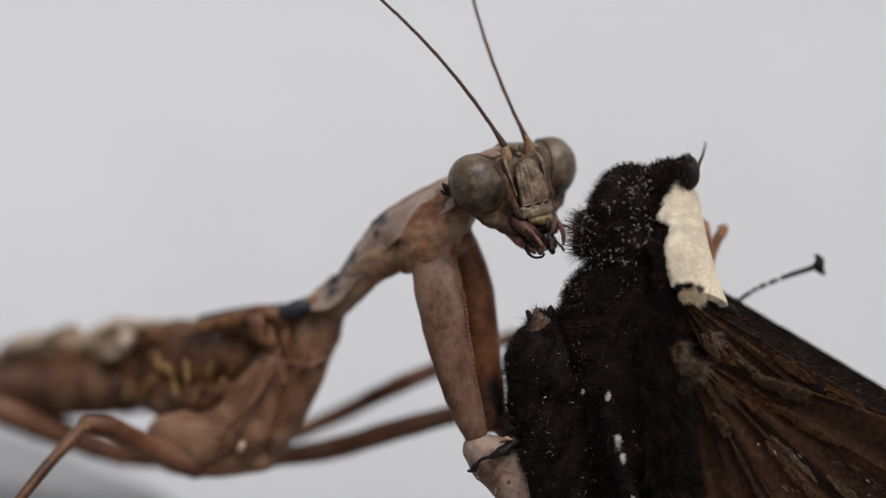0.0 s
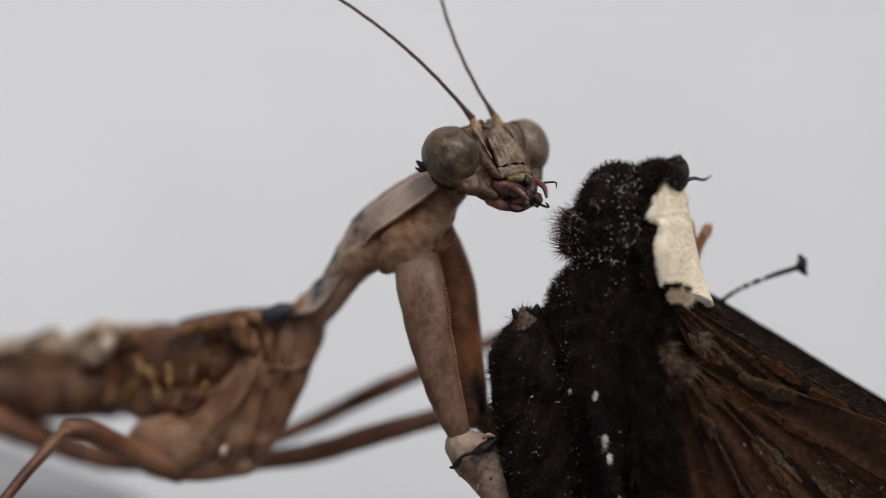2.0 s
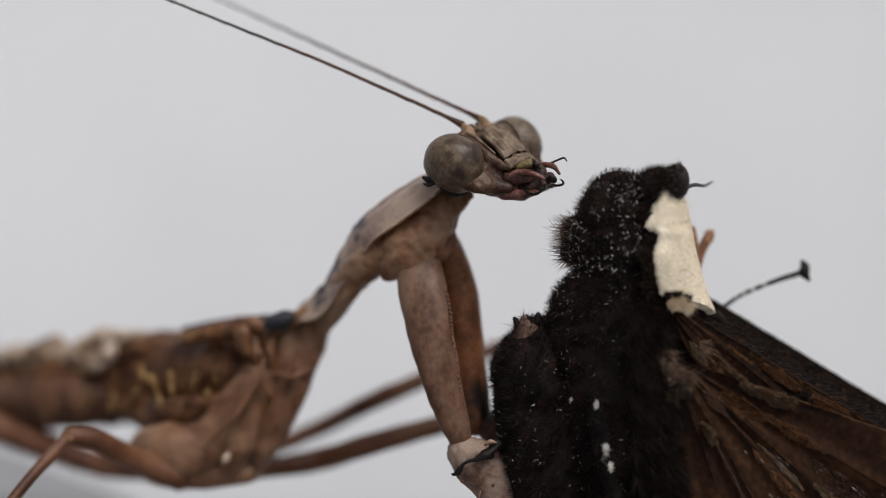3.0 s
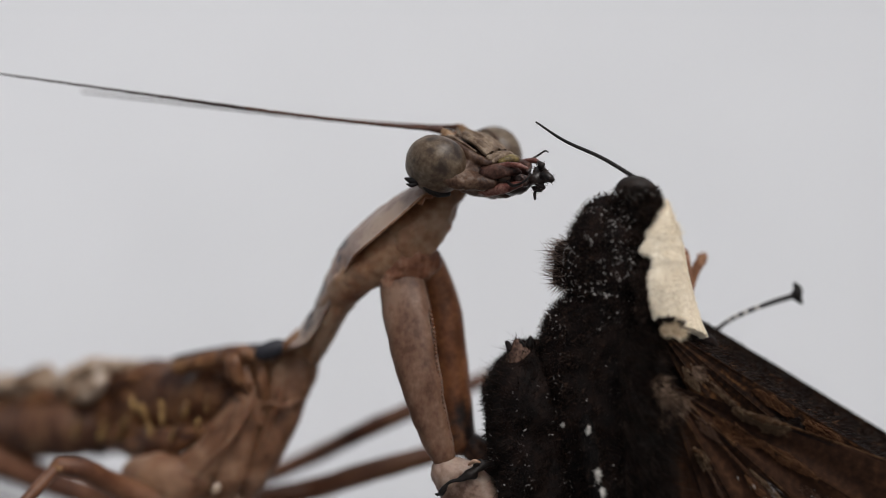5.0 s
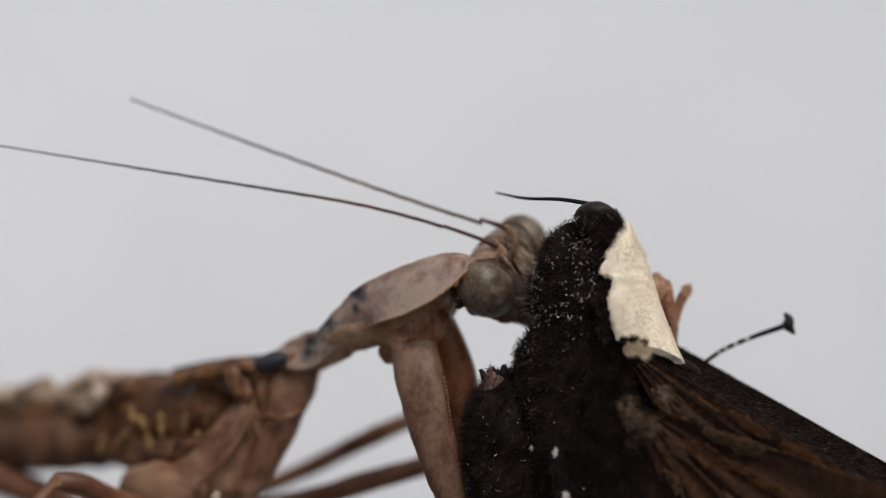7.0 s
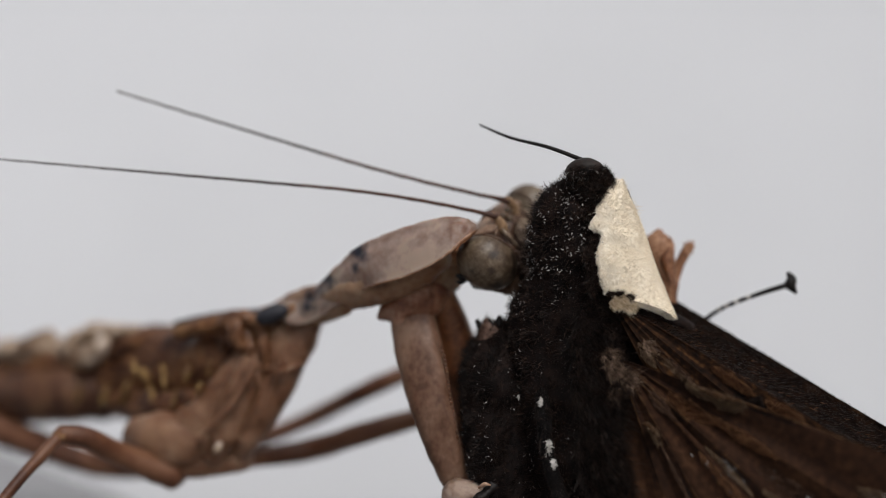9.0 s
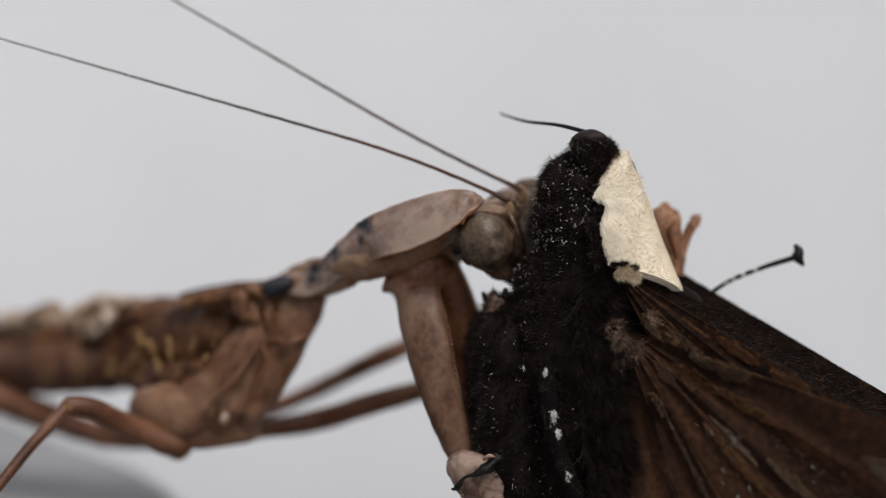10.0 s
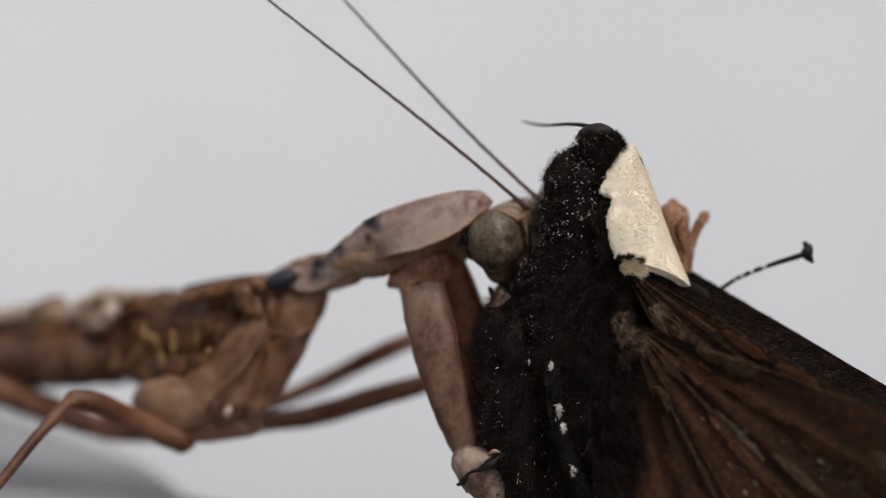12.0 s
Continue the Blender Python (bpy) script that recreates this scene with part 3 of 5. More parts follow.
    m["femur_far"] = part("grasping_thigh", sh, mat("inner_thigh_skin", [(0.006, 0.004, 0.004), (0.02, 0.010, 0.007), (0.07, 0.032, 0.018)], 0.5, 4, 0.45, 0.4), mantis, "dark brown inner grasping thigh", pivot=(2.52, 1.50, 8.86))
    return m


ABDOMEN = mat("abdomen_skin", [(0.03, 0.012, 0.007), (0.075, 0.034, 0.019), (0.14, 0.078, 0.043)], 0.45, 3.0, 0.55, 0.6, stretch=(1, 0.3, 0.3))
THORAX = mat("thorax_skin", [(0.024, 0.0085, 0.0045), (0.058, 0.0235, 0.0115), (0.110, 0.049, 0.0235), (0.190, 0.098, 0.047)], 0.5, 2.6, 0.5, 0.7, detail=0.4,
             marks=[(*(Vector((-10.08, 4.50, 13.88)) - PIVOT[mantis]), 1.0), (*(Vector((-14.99, 6.50, 13.75)) - PIVOT[mantis]), 0.8)], mark_col=(0.17, 0.085, 0.035))
HIP = mat("leg_base_skin", [(0.055, 0.023, 0.011), (0.115, 0.056, 0.031), (0.155, 0.084, 0.052), (0.21, 0.125, 0.08)], 0.36, 2.0, 0.42, 0.35, 0.3, flesh=0.3, detail=0.25)
HINGE = mat("hinge_skin", [(0.055, 0.022, 0.010), (0.110, 0.050, 0.025), (0.165, 0.088, 0.048)], 0.6, 3, 0.45, 0.6, 0.3, detail=0.35)
SPOT = mat("spot_skin", [(0.009, 0.009, 0.012), (0.022, 0.022, 0.028)], 0.8, 6, 0.5, 0.3)
STREAK = mat("yellow_streak_skin", [(0.06, 0.030, 0.014), (0.15, 0.086, 0.037), (0.30, 0.20, 0.09)], 1.1, 4, 0.5, 0.5)
PAD = mat("wing_pad_membrane", [(0.05, 0.028, 0.017), (0.16, 0.105, 0.068), (0.30, 0.225, 0.165), (0.47, 0.40, 0.345)], 0.55, 3, 0.4, 0.4)
LEG = mat("walking_leg_skin", [(0.045, 0.017, 0.009), (0.088, 0.037, 0.020), (0.128, 0.062, 0.036)], 0.35, 5, 0.45, 0.3, detail=0.2)
NECK = mat("prothorax_skin", [(0.095, 0.040, 0.020), (0.142, 0.071, 0.040), (0.180, 0.103, 0.063), (0.220, 0.142, 0.095)], 0.33, 3, 0.42, 0.2, flesh=0.35, detail=0.16,
           marks=[(*(Vector(p) - Vector(JOINT)), r) for p, r in (((-7.11, 3.10, 16.27), 0.62), ((-6.58, 2.60, 16.91), 0.55), ((-6.86, 3.59, 16.52), 0.72), ((-6.95, 3.36, 16.05), 0.6))], mark_col=(0.016, 0.015, 0.02))
SHIELD = mat("shield_skin", [(0.118, 0.064, 0.046), (0.176, 0.117, 0.092), (0.228, 0.170, 0.145), (0.29, 0.222, 0.18)], 0.42, 3.0, 0.38, 0.15, flesh=0.3, detail=0.16,
             marks=[(*(Vector(p) - Vector(JOINT)), r) for p, r in (((-6.69, 3.53, 16.67), 0.75), ((-5.94, 2.77, 17.81), 0.7), ((-4.47, 1.85, 20.25), 0.55), ((-4.29, 1.39, 20.17), 0.42), ((-4.52, 2.29, 20.19), 0.5), ((-4.60, 1.82, 20.09), 0.42), ((-4.59, 1.41, 19.43), 0.36), ((-6.95, 3.36, 15.98), 0.62))], mark_col=(0.014, 0.016, 0.026))
RIM = mat("shield_rim_skin", [(0.13, 0.062, 0.035), (0.22, 0.125, 0.08), (0.30, 0.20, 0.145)], 0.8, 5, 0.4, 0.3)
COXA_FAR = mat("coxa_far_skin", [(0.062, 0.023, 0.0105), (0.120, 0.049, 0.023), (0.175, 0.080, 0.040)], 0.5, 5, 0.45, 0.25, flesh=0.3, detail=0.2,
               marks=[(1.55, -0.7, -8.3, 1.1), (1.9, -0.6, -9.2, 1.0)], mark_col=(0.008, 0.006, 0.006))
CHEST = mat("chest_skin", [(0.078, 0.028, 0.015), (0.125, 0.054, 0.031), (0.165, 0.085, 0.055), (0.20, 0.118, 0.082)], 0.7, 4, 0.45, 0.8, flesh=0.3, detail=0.25)
FEMUR = mat("thigh_skin", [(0.085, 0.048, 0.034), (0.165, 0.110, 0.084), (0.225, 0.162, 0.130), (0.29, 0.22, 0.18)], 0.6, 3, 0.45, 0.4, flesh=0.3, detail=0.25)
M = build_mantis()

# ---- mantis head: x from the near to the far eye, -y the face, z the crown ----
HEAD = mat("head_skin", [(0.020, 0.0085, 0.005), (0.052, 0.027, 0.0165), (0.098, 0.060, 0.040)], 0.8, 5, 0.5, 0.9, detail=0.4)
CROWN = mat("crown_skin", [(0.105, 0.062, 0.041), (0.195, 0.127, 0.091), (0.28, 0.20, 0.15)], 0.9, 5, 0.4, 0.5, flesh=0.2, detail=0.3)
FACE = mat("face_skin", [(0.068, 0.043, 0.028), (0.140, 0.100, 0.070), (0.230, 0.178, 0.132)], 1.2, 6, 0.5, 0.9)
EYE = mat("eye_skin", [(0.044, 0.026, 0.0155), (0.072, 0.049, 0.032), (0.100, 0.074, 0.051), (0.136, 0.105, 0.076)], 0.55, 4, 0.42, 0.5, 0.3, detail=0.4,
          marks=[(-2.9, -1.2, 0.3, 0.26), (-3.4, -0.8, -0.2, 0.24), (-2.2, -1.35, -0.7, 0.3), (-3.55, 0.6, 0.1, 0.35), (-3.3, -0.3, -1.1, 0.4), (-2.35, -1.25, -0.85, 0.75), (-3.7, -0.1, 0.35, 0.22), (2.6, -1.3, 0.2, 0.25), (3.2, -0.9, -0.6, 0.35)], mark_col=(0.020, 0.012, 0.008))
LABRUM = mat("labrum_skin", [(0.055, 0.036, 0.016), (0.12, 0.088, 0.036), (0.20, 0.16, 0.075)], 1.3, 7, 0.4, 0.7)
JAW = mat("jaw_skin", [(0.0045, 0.003, 0.0026), (0.014, 0.0085, 0.0068), (0.040, 0.026, 0.021)], 1.2, 6, 0.4, 0.7)
JAW_SIDE = mat("jaw_side_skin", [(0.010, 0.0045, 0.0036), (0.034, 0.014, 0.010), (0.085, 0.044, 0.033)], 1.2, 6, 0.45, 0.8)
MOUTH = mat("mouth_skin", [(0.006, 0.004, 0.0035), (0.020, 0.011, 0.009), (0.065, 0.038, 0.031)], 1.4, 6, 0.35, 0.7)
SOCKET = mat("socket_skin", [(0.11, 0.06, 0.03), (0.21, 0.132, 0.078), (0.31, 0.215, 0.142)], 1.2, 6, 0.42, 0.6)
RED = mat("mouth_flesh", [(0.035, 0.011, 0.008), (0.095, 0.034, 0.027), (0.20, 0.105, 0.085)], 1.2, 6, 0.35, 0.6)


def build_head():
    h = {}
    # capsule: broad between the eyes, narrowing straight to the jaws
    z = [1.4, 1.2, 0.8, 0.0, -0.8, -1.6, -2.3, -3.0]
    sh = Shape().tube([(0, 0.25 + (0.12 if v < -1 else 0), v) for v in z], [1.3, 2.4, 2.95, 2.95, 2.75, 2.2, 1.6, 1.05], [0.55, 0.95, 1.15, 1.2, 1.15, 1.05, 0.9, 0.6], seg=28, sub=5)
    for k in (-1, 1):
        # cheek from the eye down to the hinge of the jaw
        sh.tube([(2.5 * k, 0.35, -0.9), (2.05 * k, 0.3, -1.7), (1.5 * k, 0.15, -2.4), (1.2 * k, 0.0, -2.9)], [0.7, 0.56, 0.42, 0.26], seg=16, lump=0.3)
        sh.tube([(1.2 * k, -0.7, 0.5), (1.28 * k, -0.85, -0.5), (1.2 * k, -0.75, -1.6), (1.0 * k, -0.8, -2.3)], [0.18, 0.24, 0.24, 0.18], seg=10)
    head = part("head", sh, HEAD, mantis, "triangular mottled grey brown head", pivot=(0, 0, 0), skin=0.085, rough=0.36)

    def vertex(u, v):
        x, q = (u - 0.5) * 2, v
        w = 2.1 - 0.65 * q
        return (x * w, 1.0 - 1.85 * q - 0.1 * (1 - x * x), 1.12 + 0.62 * math.sin((0.25 + 0.62 * q) * math.pi) * (1 - 0.42 * x * x) - 0.28 * q * q)
    part("crown", Shape().grid(vertex, 28, 16, 0.2), CROWN, head, "smooth pale pinkish crown between the eyes", local=True, rough=0.1)
    for k in (-1, 1):
        tilt = Matrix.Rotation(radians(14 * k), 3, "Y")
        e = Shape().ball((2.42 * k, 0.1, 0.0), (1.38, 1.52, 1.68), seg=44, lump=0.035, turn=tilt)
        eye = part("eye", e, EYE, head, "domed grey brown compound eye", local=True, rough=0.13)
        ring = []
        for i in range(25):
            a = radians(-165 + 330 * i / 24)
            ring.append(Vector((2.42 * k, 0.1, 0)) + tilt @ V(-0.70 * k, -1.33 * math.cos(a), 1.47 * math.sin(a)))
        part("eye_rim", Shape().tube(ring, [0.02] + [0.055] * 23 + [0.02], seg=8, sub=2, lump=0.3), HEAD, eye, "thin dark rim round the eye", local=True)
        # pale crease below the antenna, between eye and face
        crease = [(0.95 * k, -0.95, 1.0), (1.12 * k, -1.12, 0.35), (1.08 * k, -1.1, -0.4), (0.98 * k, -1.0, -1.2)]
        part("crease", Shape().tube(crease, [0.05, 0.09, 0.08, 0.04], seg=8, sub=5, lump=0.4), FACE, head, local=True)
    sh = Shape().tube([(-3.3, 1.0, 0.05), (-3.62, 1.05, 0.3), (-3.8, 1.02, 0.62)], [0.24, 0.2, 0.07], lump=0.7, seg=10)
    sh.tube([(-3.5, 1.1, 0.1), (-3.75, 1.2, 0.15), (-3.95, 1.2, 0.32)], [0.16, 0.14, 0.05], lump=0.7, seg=8)
    sh.tube([(-3.2, 1.1, -0.3), (-2.8, 1.25, -0.75), (-2.2, 1.3, -1.1)], [0.2, 0.24, 0.16], lump=0.8, seg=10)
    part("eye_horn", sh, BLACK, head, "jagged black bump behind the eye", local=True, rough=0.2)

    def plate(u, v):
        x, q = (u - 0.5) * 2, v
        w = (0.55 + 0.36 * min(1, q * 2.6)) * (1 - 0.06 * q)
        ridge = 0.11 * max(0, math.cos(x * 3.2 * math.pi)) ** 2 + 0.14 * max(0, abs(x) - 0.84) / 0.16
        top = 0.30 * (1 - x * x) * (1 - q)
        return (x * w, -1.08 + 0.10 * q * q - 0.22 * (1 - x * x) - ridge * (1 - 0.35 * q) - 0.12 * math.sin(q * math.pi), 0.22 - 2.05 * q + top)
    part("face_shield", Shape().grid(plate, 44, 24, 0.2), FACE, head, "ridged greyish tan face shield with a raised rim", local=True, rough=0.14)
    sh = Shape()
    for i in range(7):
        x = -0.84 + 0.28 * i
        sh.ball((x, -1.16 + 0.3 * x * x, -2.0 - 0.12 * (i % 2)), (0.19, 0.19, 0.17), seg=10, lump=0.4)
    sh.tube([(-0.95, -0.85, -2.3), (-0.4, -1.18, -2.36), (0.4, -1.18, -2.36), (0.95, -0.85, -2.3)], [0.14, 0.22, 0.22, 0.14], seg=10, lump=0.4)
    part("clypeus", sh, FACE, head, "knobbly tan plate above the lip", local=True, skin=0.07, rough=0.2)
    sh = Shape().tube([(-0.62, -0.92, -2.55), (-0.3, -1.14, -2.74), (0.05, -1.2, -2.82), (0.4, -1.1, -2.74), (0.7, -0.88, -2.55)], [0.14, 0.26, 0.32, 0.26, 0.14], [0.2, 0.24, 0.24, 0.24, 0.2], lump=0.25, seg=14)
    part("labrum", sh, LABRUM, head, "dull yellowish upper lip", local=True, skin=0.07, rough=0.18)
    for s in (-1, 1):
        sh = Shape().tube([(1.15 * s, -0.2, -2.3), (1.0 * s, -0.6, -2.9), (0.7 * s, -0.9, -3.4), (0.2 * s, -0.9, -3.75)], [0.42, 0.4, 0.3, 0.1], lump=0.4, seg=14)
        sh.ball((0.75 * s, -0.75, -3.3), (0.35, 0.3, 0.34), lump=0.6, freq=2.0, seg=12)
        h["mandible%d" % s] = part("mandible", sh, JAW_SIDE, head, "dark red brown jaw", local=True, skin=0.07, rough=0.2)
        # flesh along the side of the mouth, arching out to the jaw's tip
        sh = Shape().tube([(1.2 * s, 0.2, -2.1), (1.05 * s, -0.4, -2.55), (0.95 * s, -0.95, -2.95), (0.85 * s, -1.35, -3.65), (0.6 * s, -1.4, -4.3)], [0.2, 0.17, 0.15, 0.13, 0.08], seg=10, lump=0.4)
        part("maxilla", sh, RED, head, "reddish arched flap beside the mouth", local=True, rough=0.12)
        sh = Shape().tube([(1.0 * s, 0.75, -2.0), (1.0 * s, 0.45, -2.8), (0.9 * s, 0.0, -3.5), (0.6 * s, -0.5, -4.2)], [0.34, 0.3, 0.22, 0.1], seg=12, lump=0.6)
        part("maxilla", sh, RED if s < 0 else MOUTH, head, "wrinkled red brown lower flap", local=True, rough=0.3)
        sh = Shape().tube([(0.85 * s, -0.35, -3.5), (1.0 * s, -0.35, -4.0), (1.0 * s, -0.7, -4.45), (0.75 * s, -1.05, -4.6), (0.55 * s, -1.2, -4.5)], [0.085, 0.075, 0.065, 0.06, 0.04], seg=8, lump=0.3)
        part("palp", sh, BLACK, head, "thin black jointed mouth feeler", local=True)
        if s > 0:
            sh = Shape().tube([(0.85 * s, -1.1, -3.2), (1.15 * s, -1.6, -3.55), (1.1 * s, -2.0, -3.9), (0.8 * s, -2.15, -4.3)], [0.07, 0.055, 0.05, 0.03], seg=8)
            part("palp", sh, BLACK, head, "thin curved mouth feeler", local=True)
        part("antenna_socket", Shape().tube([(0.72 * s, -0.62, 0.75), (0.75 * s, -0.85, 1.05), (0.76 * s, -0.98, 1.35), (0.75 * s, -1.02, 1.75)], [0.36, 0.34, 0.22, 0.11], seg=12, lump=0.25), SOCKET, head, "tan cone at an antenna's root", local=True, rough=0.12)
    sh = Shape().tube([(0, 0.5, -2.6), (0, 0.15, -3.4), (0, -0.35, -4.1)], [0.85, 0.7, 0.4], [0.5, 0.45, 0.3], lump=0.6, seg=16)
    for q, r in (((0.45, -0.6, -4.0), 0.3), ((-0.35, -0.5, -4.2), 0.26), ((0.1, -0.75, -4.45), 0.24), ((-0.1, -0.5, -3.7), 0.4)):
        sh.ball(q, (r, r * 0.9, r * 1.15), lump=0.9, freq=2.5, seg=12)
    h["labium"] = part("labium", sh, MOUTH, head, "dark lumpy lower mouth", local=True, skin=0.07, rough=0.3)
    crumb = Shape().ball((0, -1.15, -4.75), (0.42, 0.34, 0.5), lump=0.9, freq=1.7, seg=16)
    for q, w in (((0.1, -1.6, -4.45), 0.26), ((-0.1, -0.75, -5.05), 0.26), ((0.05, -0.45, -4.75), 0.2), ((0, -1.35, -5.2), 0.28)):
        crumb.ball(q, (w, w, w * 1.3), lump=1.0, freq=2.2, seg=10)
    crumb.tube([(0, -0.5, -4.8), (0.05, -0.15, -4.75), (0, 0.15, -4.9)], [0.14, 0.1, 0.04], seg=8, lump=0.8)
    h["crumb"] = part("food_crumb", crumb, JAW, head, "dark ragged morsel held in the mouth", local=True, rough=0.3)
    part("fur", Shape().hairs(crumb, 160, 0.2, 0.02, seed=5), FUR_CRUMB, h["crumb"], local=True, smooth=False)
    for x, zz in ((0, 0.9), (-0.28, 1.25), (0.28, 1.25)):
        part("ocellus", Shape().ball((x, -0.92, zz), (0.19, 0.17, 0.19), seg=12), EYE, head, "small dark dome between the antennae", local=True)
    h["head"] = head
    return h


FUR_CRUMB = hair_mat("crumb_fur", [(0.0, (0.006, 0.004, 0.004)), (0.7, (0.03, 0.02, 0.016)), (1.0, (0.2, 0.17, 0.15))])
HD = build_head()

# ---- mantis antennae: chains of stiff pieces ----
ANT = mat("antenna_skin", [(0.032, 0.014, 0.009), (0.062, 0.027, 0.016), (0.10, 0.048, 0.028)], 0.8, 9, 0.5, 0.3)
ANT_DARK = mat("antenna_tip_skin", [(0.02, 0.013, 0.012), (0.045, 0.028, 0.022)], 0.8, 9, 0.5, 0.3)
SEG_LEN, SEGS = 1.5, 20


def build_antenna(count):
    out = []
    for i in range(count):
        r0 = 0.075 * (1 - i / SEGS) ** 0.9 + 0.03 + (0.1 if i == 0 else 0)
        r1 = 0.075 * (1 - (i + 1) / SEGS) ** 0.9 + 0.03
        sh = Shape().tube([(0, 0, -0.02), (SEG_LEN * 0.5, 0, 0), (SEG_LEN + 0.02, 0, 0)], [r0, (r0 + r1) / 2 * (0.8 if i == 0 else 1), r1], seg=8, sub=2)
        for k in range(5):
            x = SEG_LEN * (k + 0.5) / 5
            sh.tube([(x - 0.08, 0, 0), (x, 0, 0), (x + 0.08, 0, 0)], [r1 * 0.8, r1 * 1.12, r1 * 0.8], seg=8, sub=1, round_caps=False)
        out.append(part("antenna_piece", sh, ANT if i < 7 else ANT_DARK, mantis, pivot=(0, 0, 0)))
    return out


ANT_NEAR, ANT_FAR = build_antenna(SEGS), build_antenna(15)

# ---- moth ----
MOTH_AT = (12.48, 0.00, 14.93)
moth = thing("moth", MOTH_AT, "dark furry moth with a cream shoulder patch, held by the mantis", "moth")
FUR = hair_mat("moth_fur", [(0.0, (0.003, 0.00239, 0.00224)), (0.5, (0.009, 0.0046, 0.00344)), (0.85, (0.030, 0.0152, 0.0092)), (0.98, (0.052, 0.030, 0.021)), (1.0, (0.10, 0.072, 0.056))])
FLANK = hair_mat("moth_flank_fur", [(0.0, (0.003, 0.00239, 0.00224)), (0.6, (0.008, 0.00414, 0.0031)), (0.95, (0.022, 0.011, 0.00688)), (1.0, (0.06, 0.0414, 0.031))])
# pale scale hairs whose light colour paints glints on fur and wings
GLINT = hair_mat("moth_glint_scales", [(0.0, (0.05, 0.04, 0.036)), (0.5, (0.15, 0.13, 0.12)), (1.0, (0.55, 0.52, 0.50))], 0.4)
FUR_TAN = hair_mat("moth_tan_fur", [(0.0, (0.04, 0.022, 0.015)), (0.5, (0.12, 0.075, 0.05)), (1.0, (0.30, 0.21, 0.15))])
FUR_CREAM = hair_mat("moth_cream_fur", [(0.0, (0.74, 0.645, 0.51)), (0.3, (0.82, 0.74, 0.61)), (1.0, (0.86, 0.795, 0.685))], 0.9)
CREAM = mat("moth_cream_scales", [(0.78, 0.69, 0.555), (0.82, 0.745, 0.62), (0.85, 0.785, 0.675)], 0.6, 12, 0.9, 0.25, 0.05)
STUMP = mat("moth_flesh", [(0.085, 0.037, 0.02), (0.20, 0.10, 0.058), (0.34, 0.20, 0.128)], 1.0, 6, 0.5, 0.6)
WING = mat("moth_wing_scales", [(0.009, 0.0045, 0.0029), (0.0155, 0.0074, 0.0044), (0.025, 0.0119, 0.0068), (0.0405, 0.0198, 0.0109)], 0.6, 3.0, 0.85, 0.5, 0.08, stretch=(11, 3.0, 1), uv=True, detail=0.35)
WING_FORE = mat("moth_fore_wing_scales", [(0.006, 0.00414, 0.00344), (0.012, 0.0069, 0.00499), (0.024, 0.0124, 0.00731), (0.075, 0.0368, 0.0181)], 0.9, 4.0, 0.9, 0.5, 0.05, stretch=(9, 4.6, 0.86), uv=True, detail=0.35)
SCALE_BUFF = hair_mat("moth_buff_scales", [(0.0, (0.035, 0.019, 0.010)), (0.55, (0.085, 0.050, 0.028)), (1.0, (0.21, 0.145, 0.092))], 0.8)
SCALE_RUST = hair_mat("moth_rusty_scales", [(0.0, (0.034, 0.013, 0.006)), (0.6, (0.090, 0.038, 0.016)), (1.0, (0.19, 0.095, 0.045))], 0.8)
SCALE_BROWN = hair_mat("moth_brown_scales", [(0.0, (0.016, 0.00736, 0.0043)), (0.65, (0.042, 0.0202, 0.0112)), (1.0, (0.105, 0.0626, 0.0413))], 0.8)
WING_FAR = mat("moth_far_wing_scales", [(0.005, 0.00368, 0.00344), (0.011, 0.00644, 0.00516), (0.035, 0.0193, 0.0112)], 1.0, 1.8, 0.95, 0.5, 0.04, stretch=(5, 3.68, 0.86), uv=True, detail=0.5)
VEIN = mat("moth_wing_vein", [(0.007, 0.0042, 0.0033), (0.023, 0.0122, 0.007), (0.075, 0.043, 0.025)], 0.35, 3, 0.95, 0.4, 0.03)
LIMB = mat("moth_leg_skin", [(0.0016, 0.0014, 0.0014), (0.0028, 0.0024, 0.0024), (0.005, 0.0042, 0.0042)], 0.7, 5, 0.8, 0.5, 0.05)
HEADBLACK = mat("moth_head_skin", [(0.004, 0.0028, 0.0025), (0.009, 0.0058, 0.0046), (0.019, 0.012, 0.009)], 1.0, 7, 0.6, 0.6, 0.2)
WHITE = mat("white_scale", [(0.22, 0.20, 0.185), (0.60, 0.58, 0.55)], 2, 9, 0.6, 0.4)


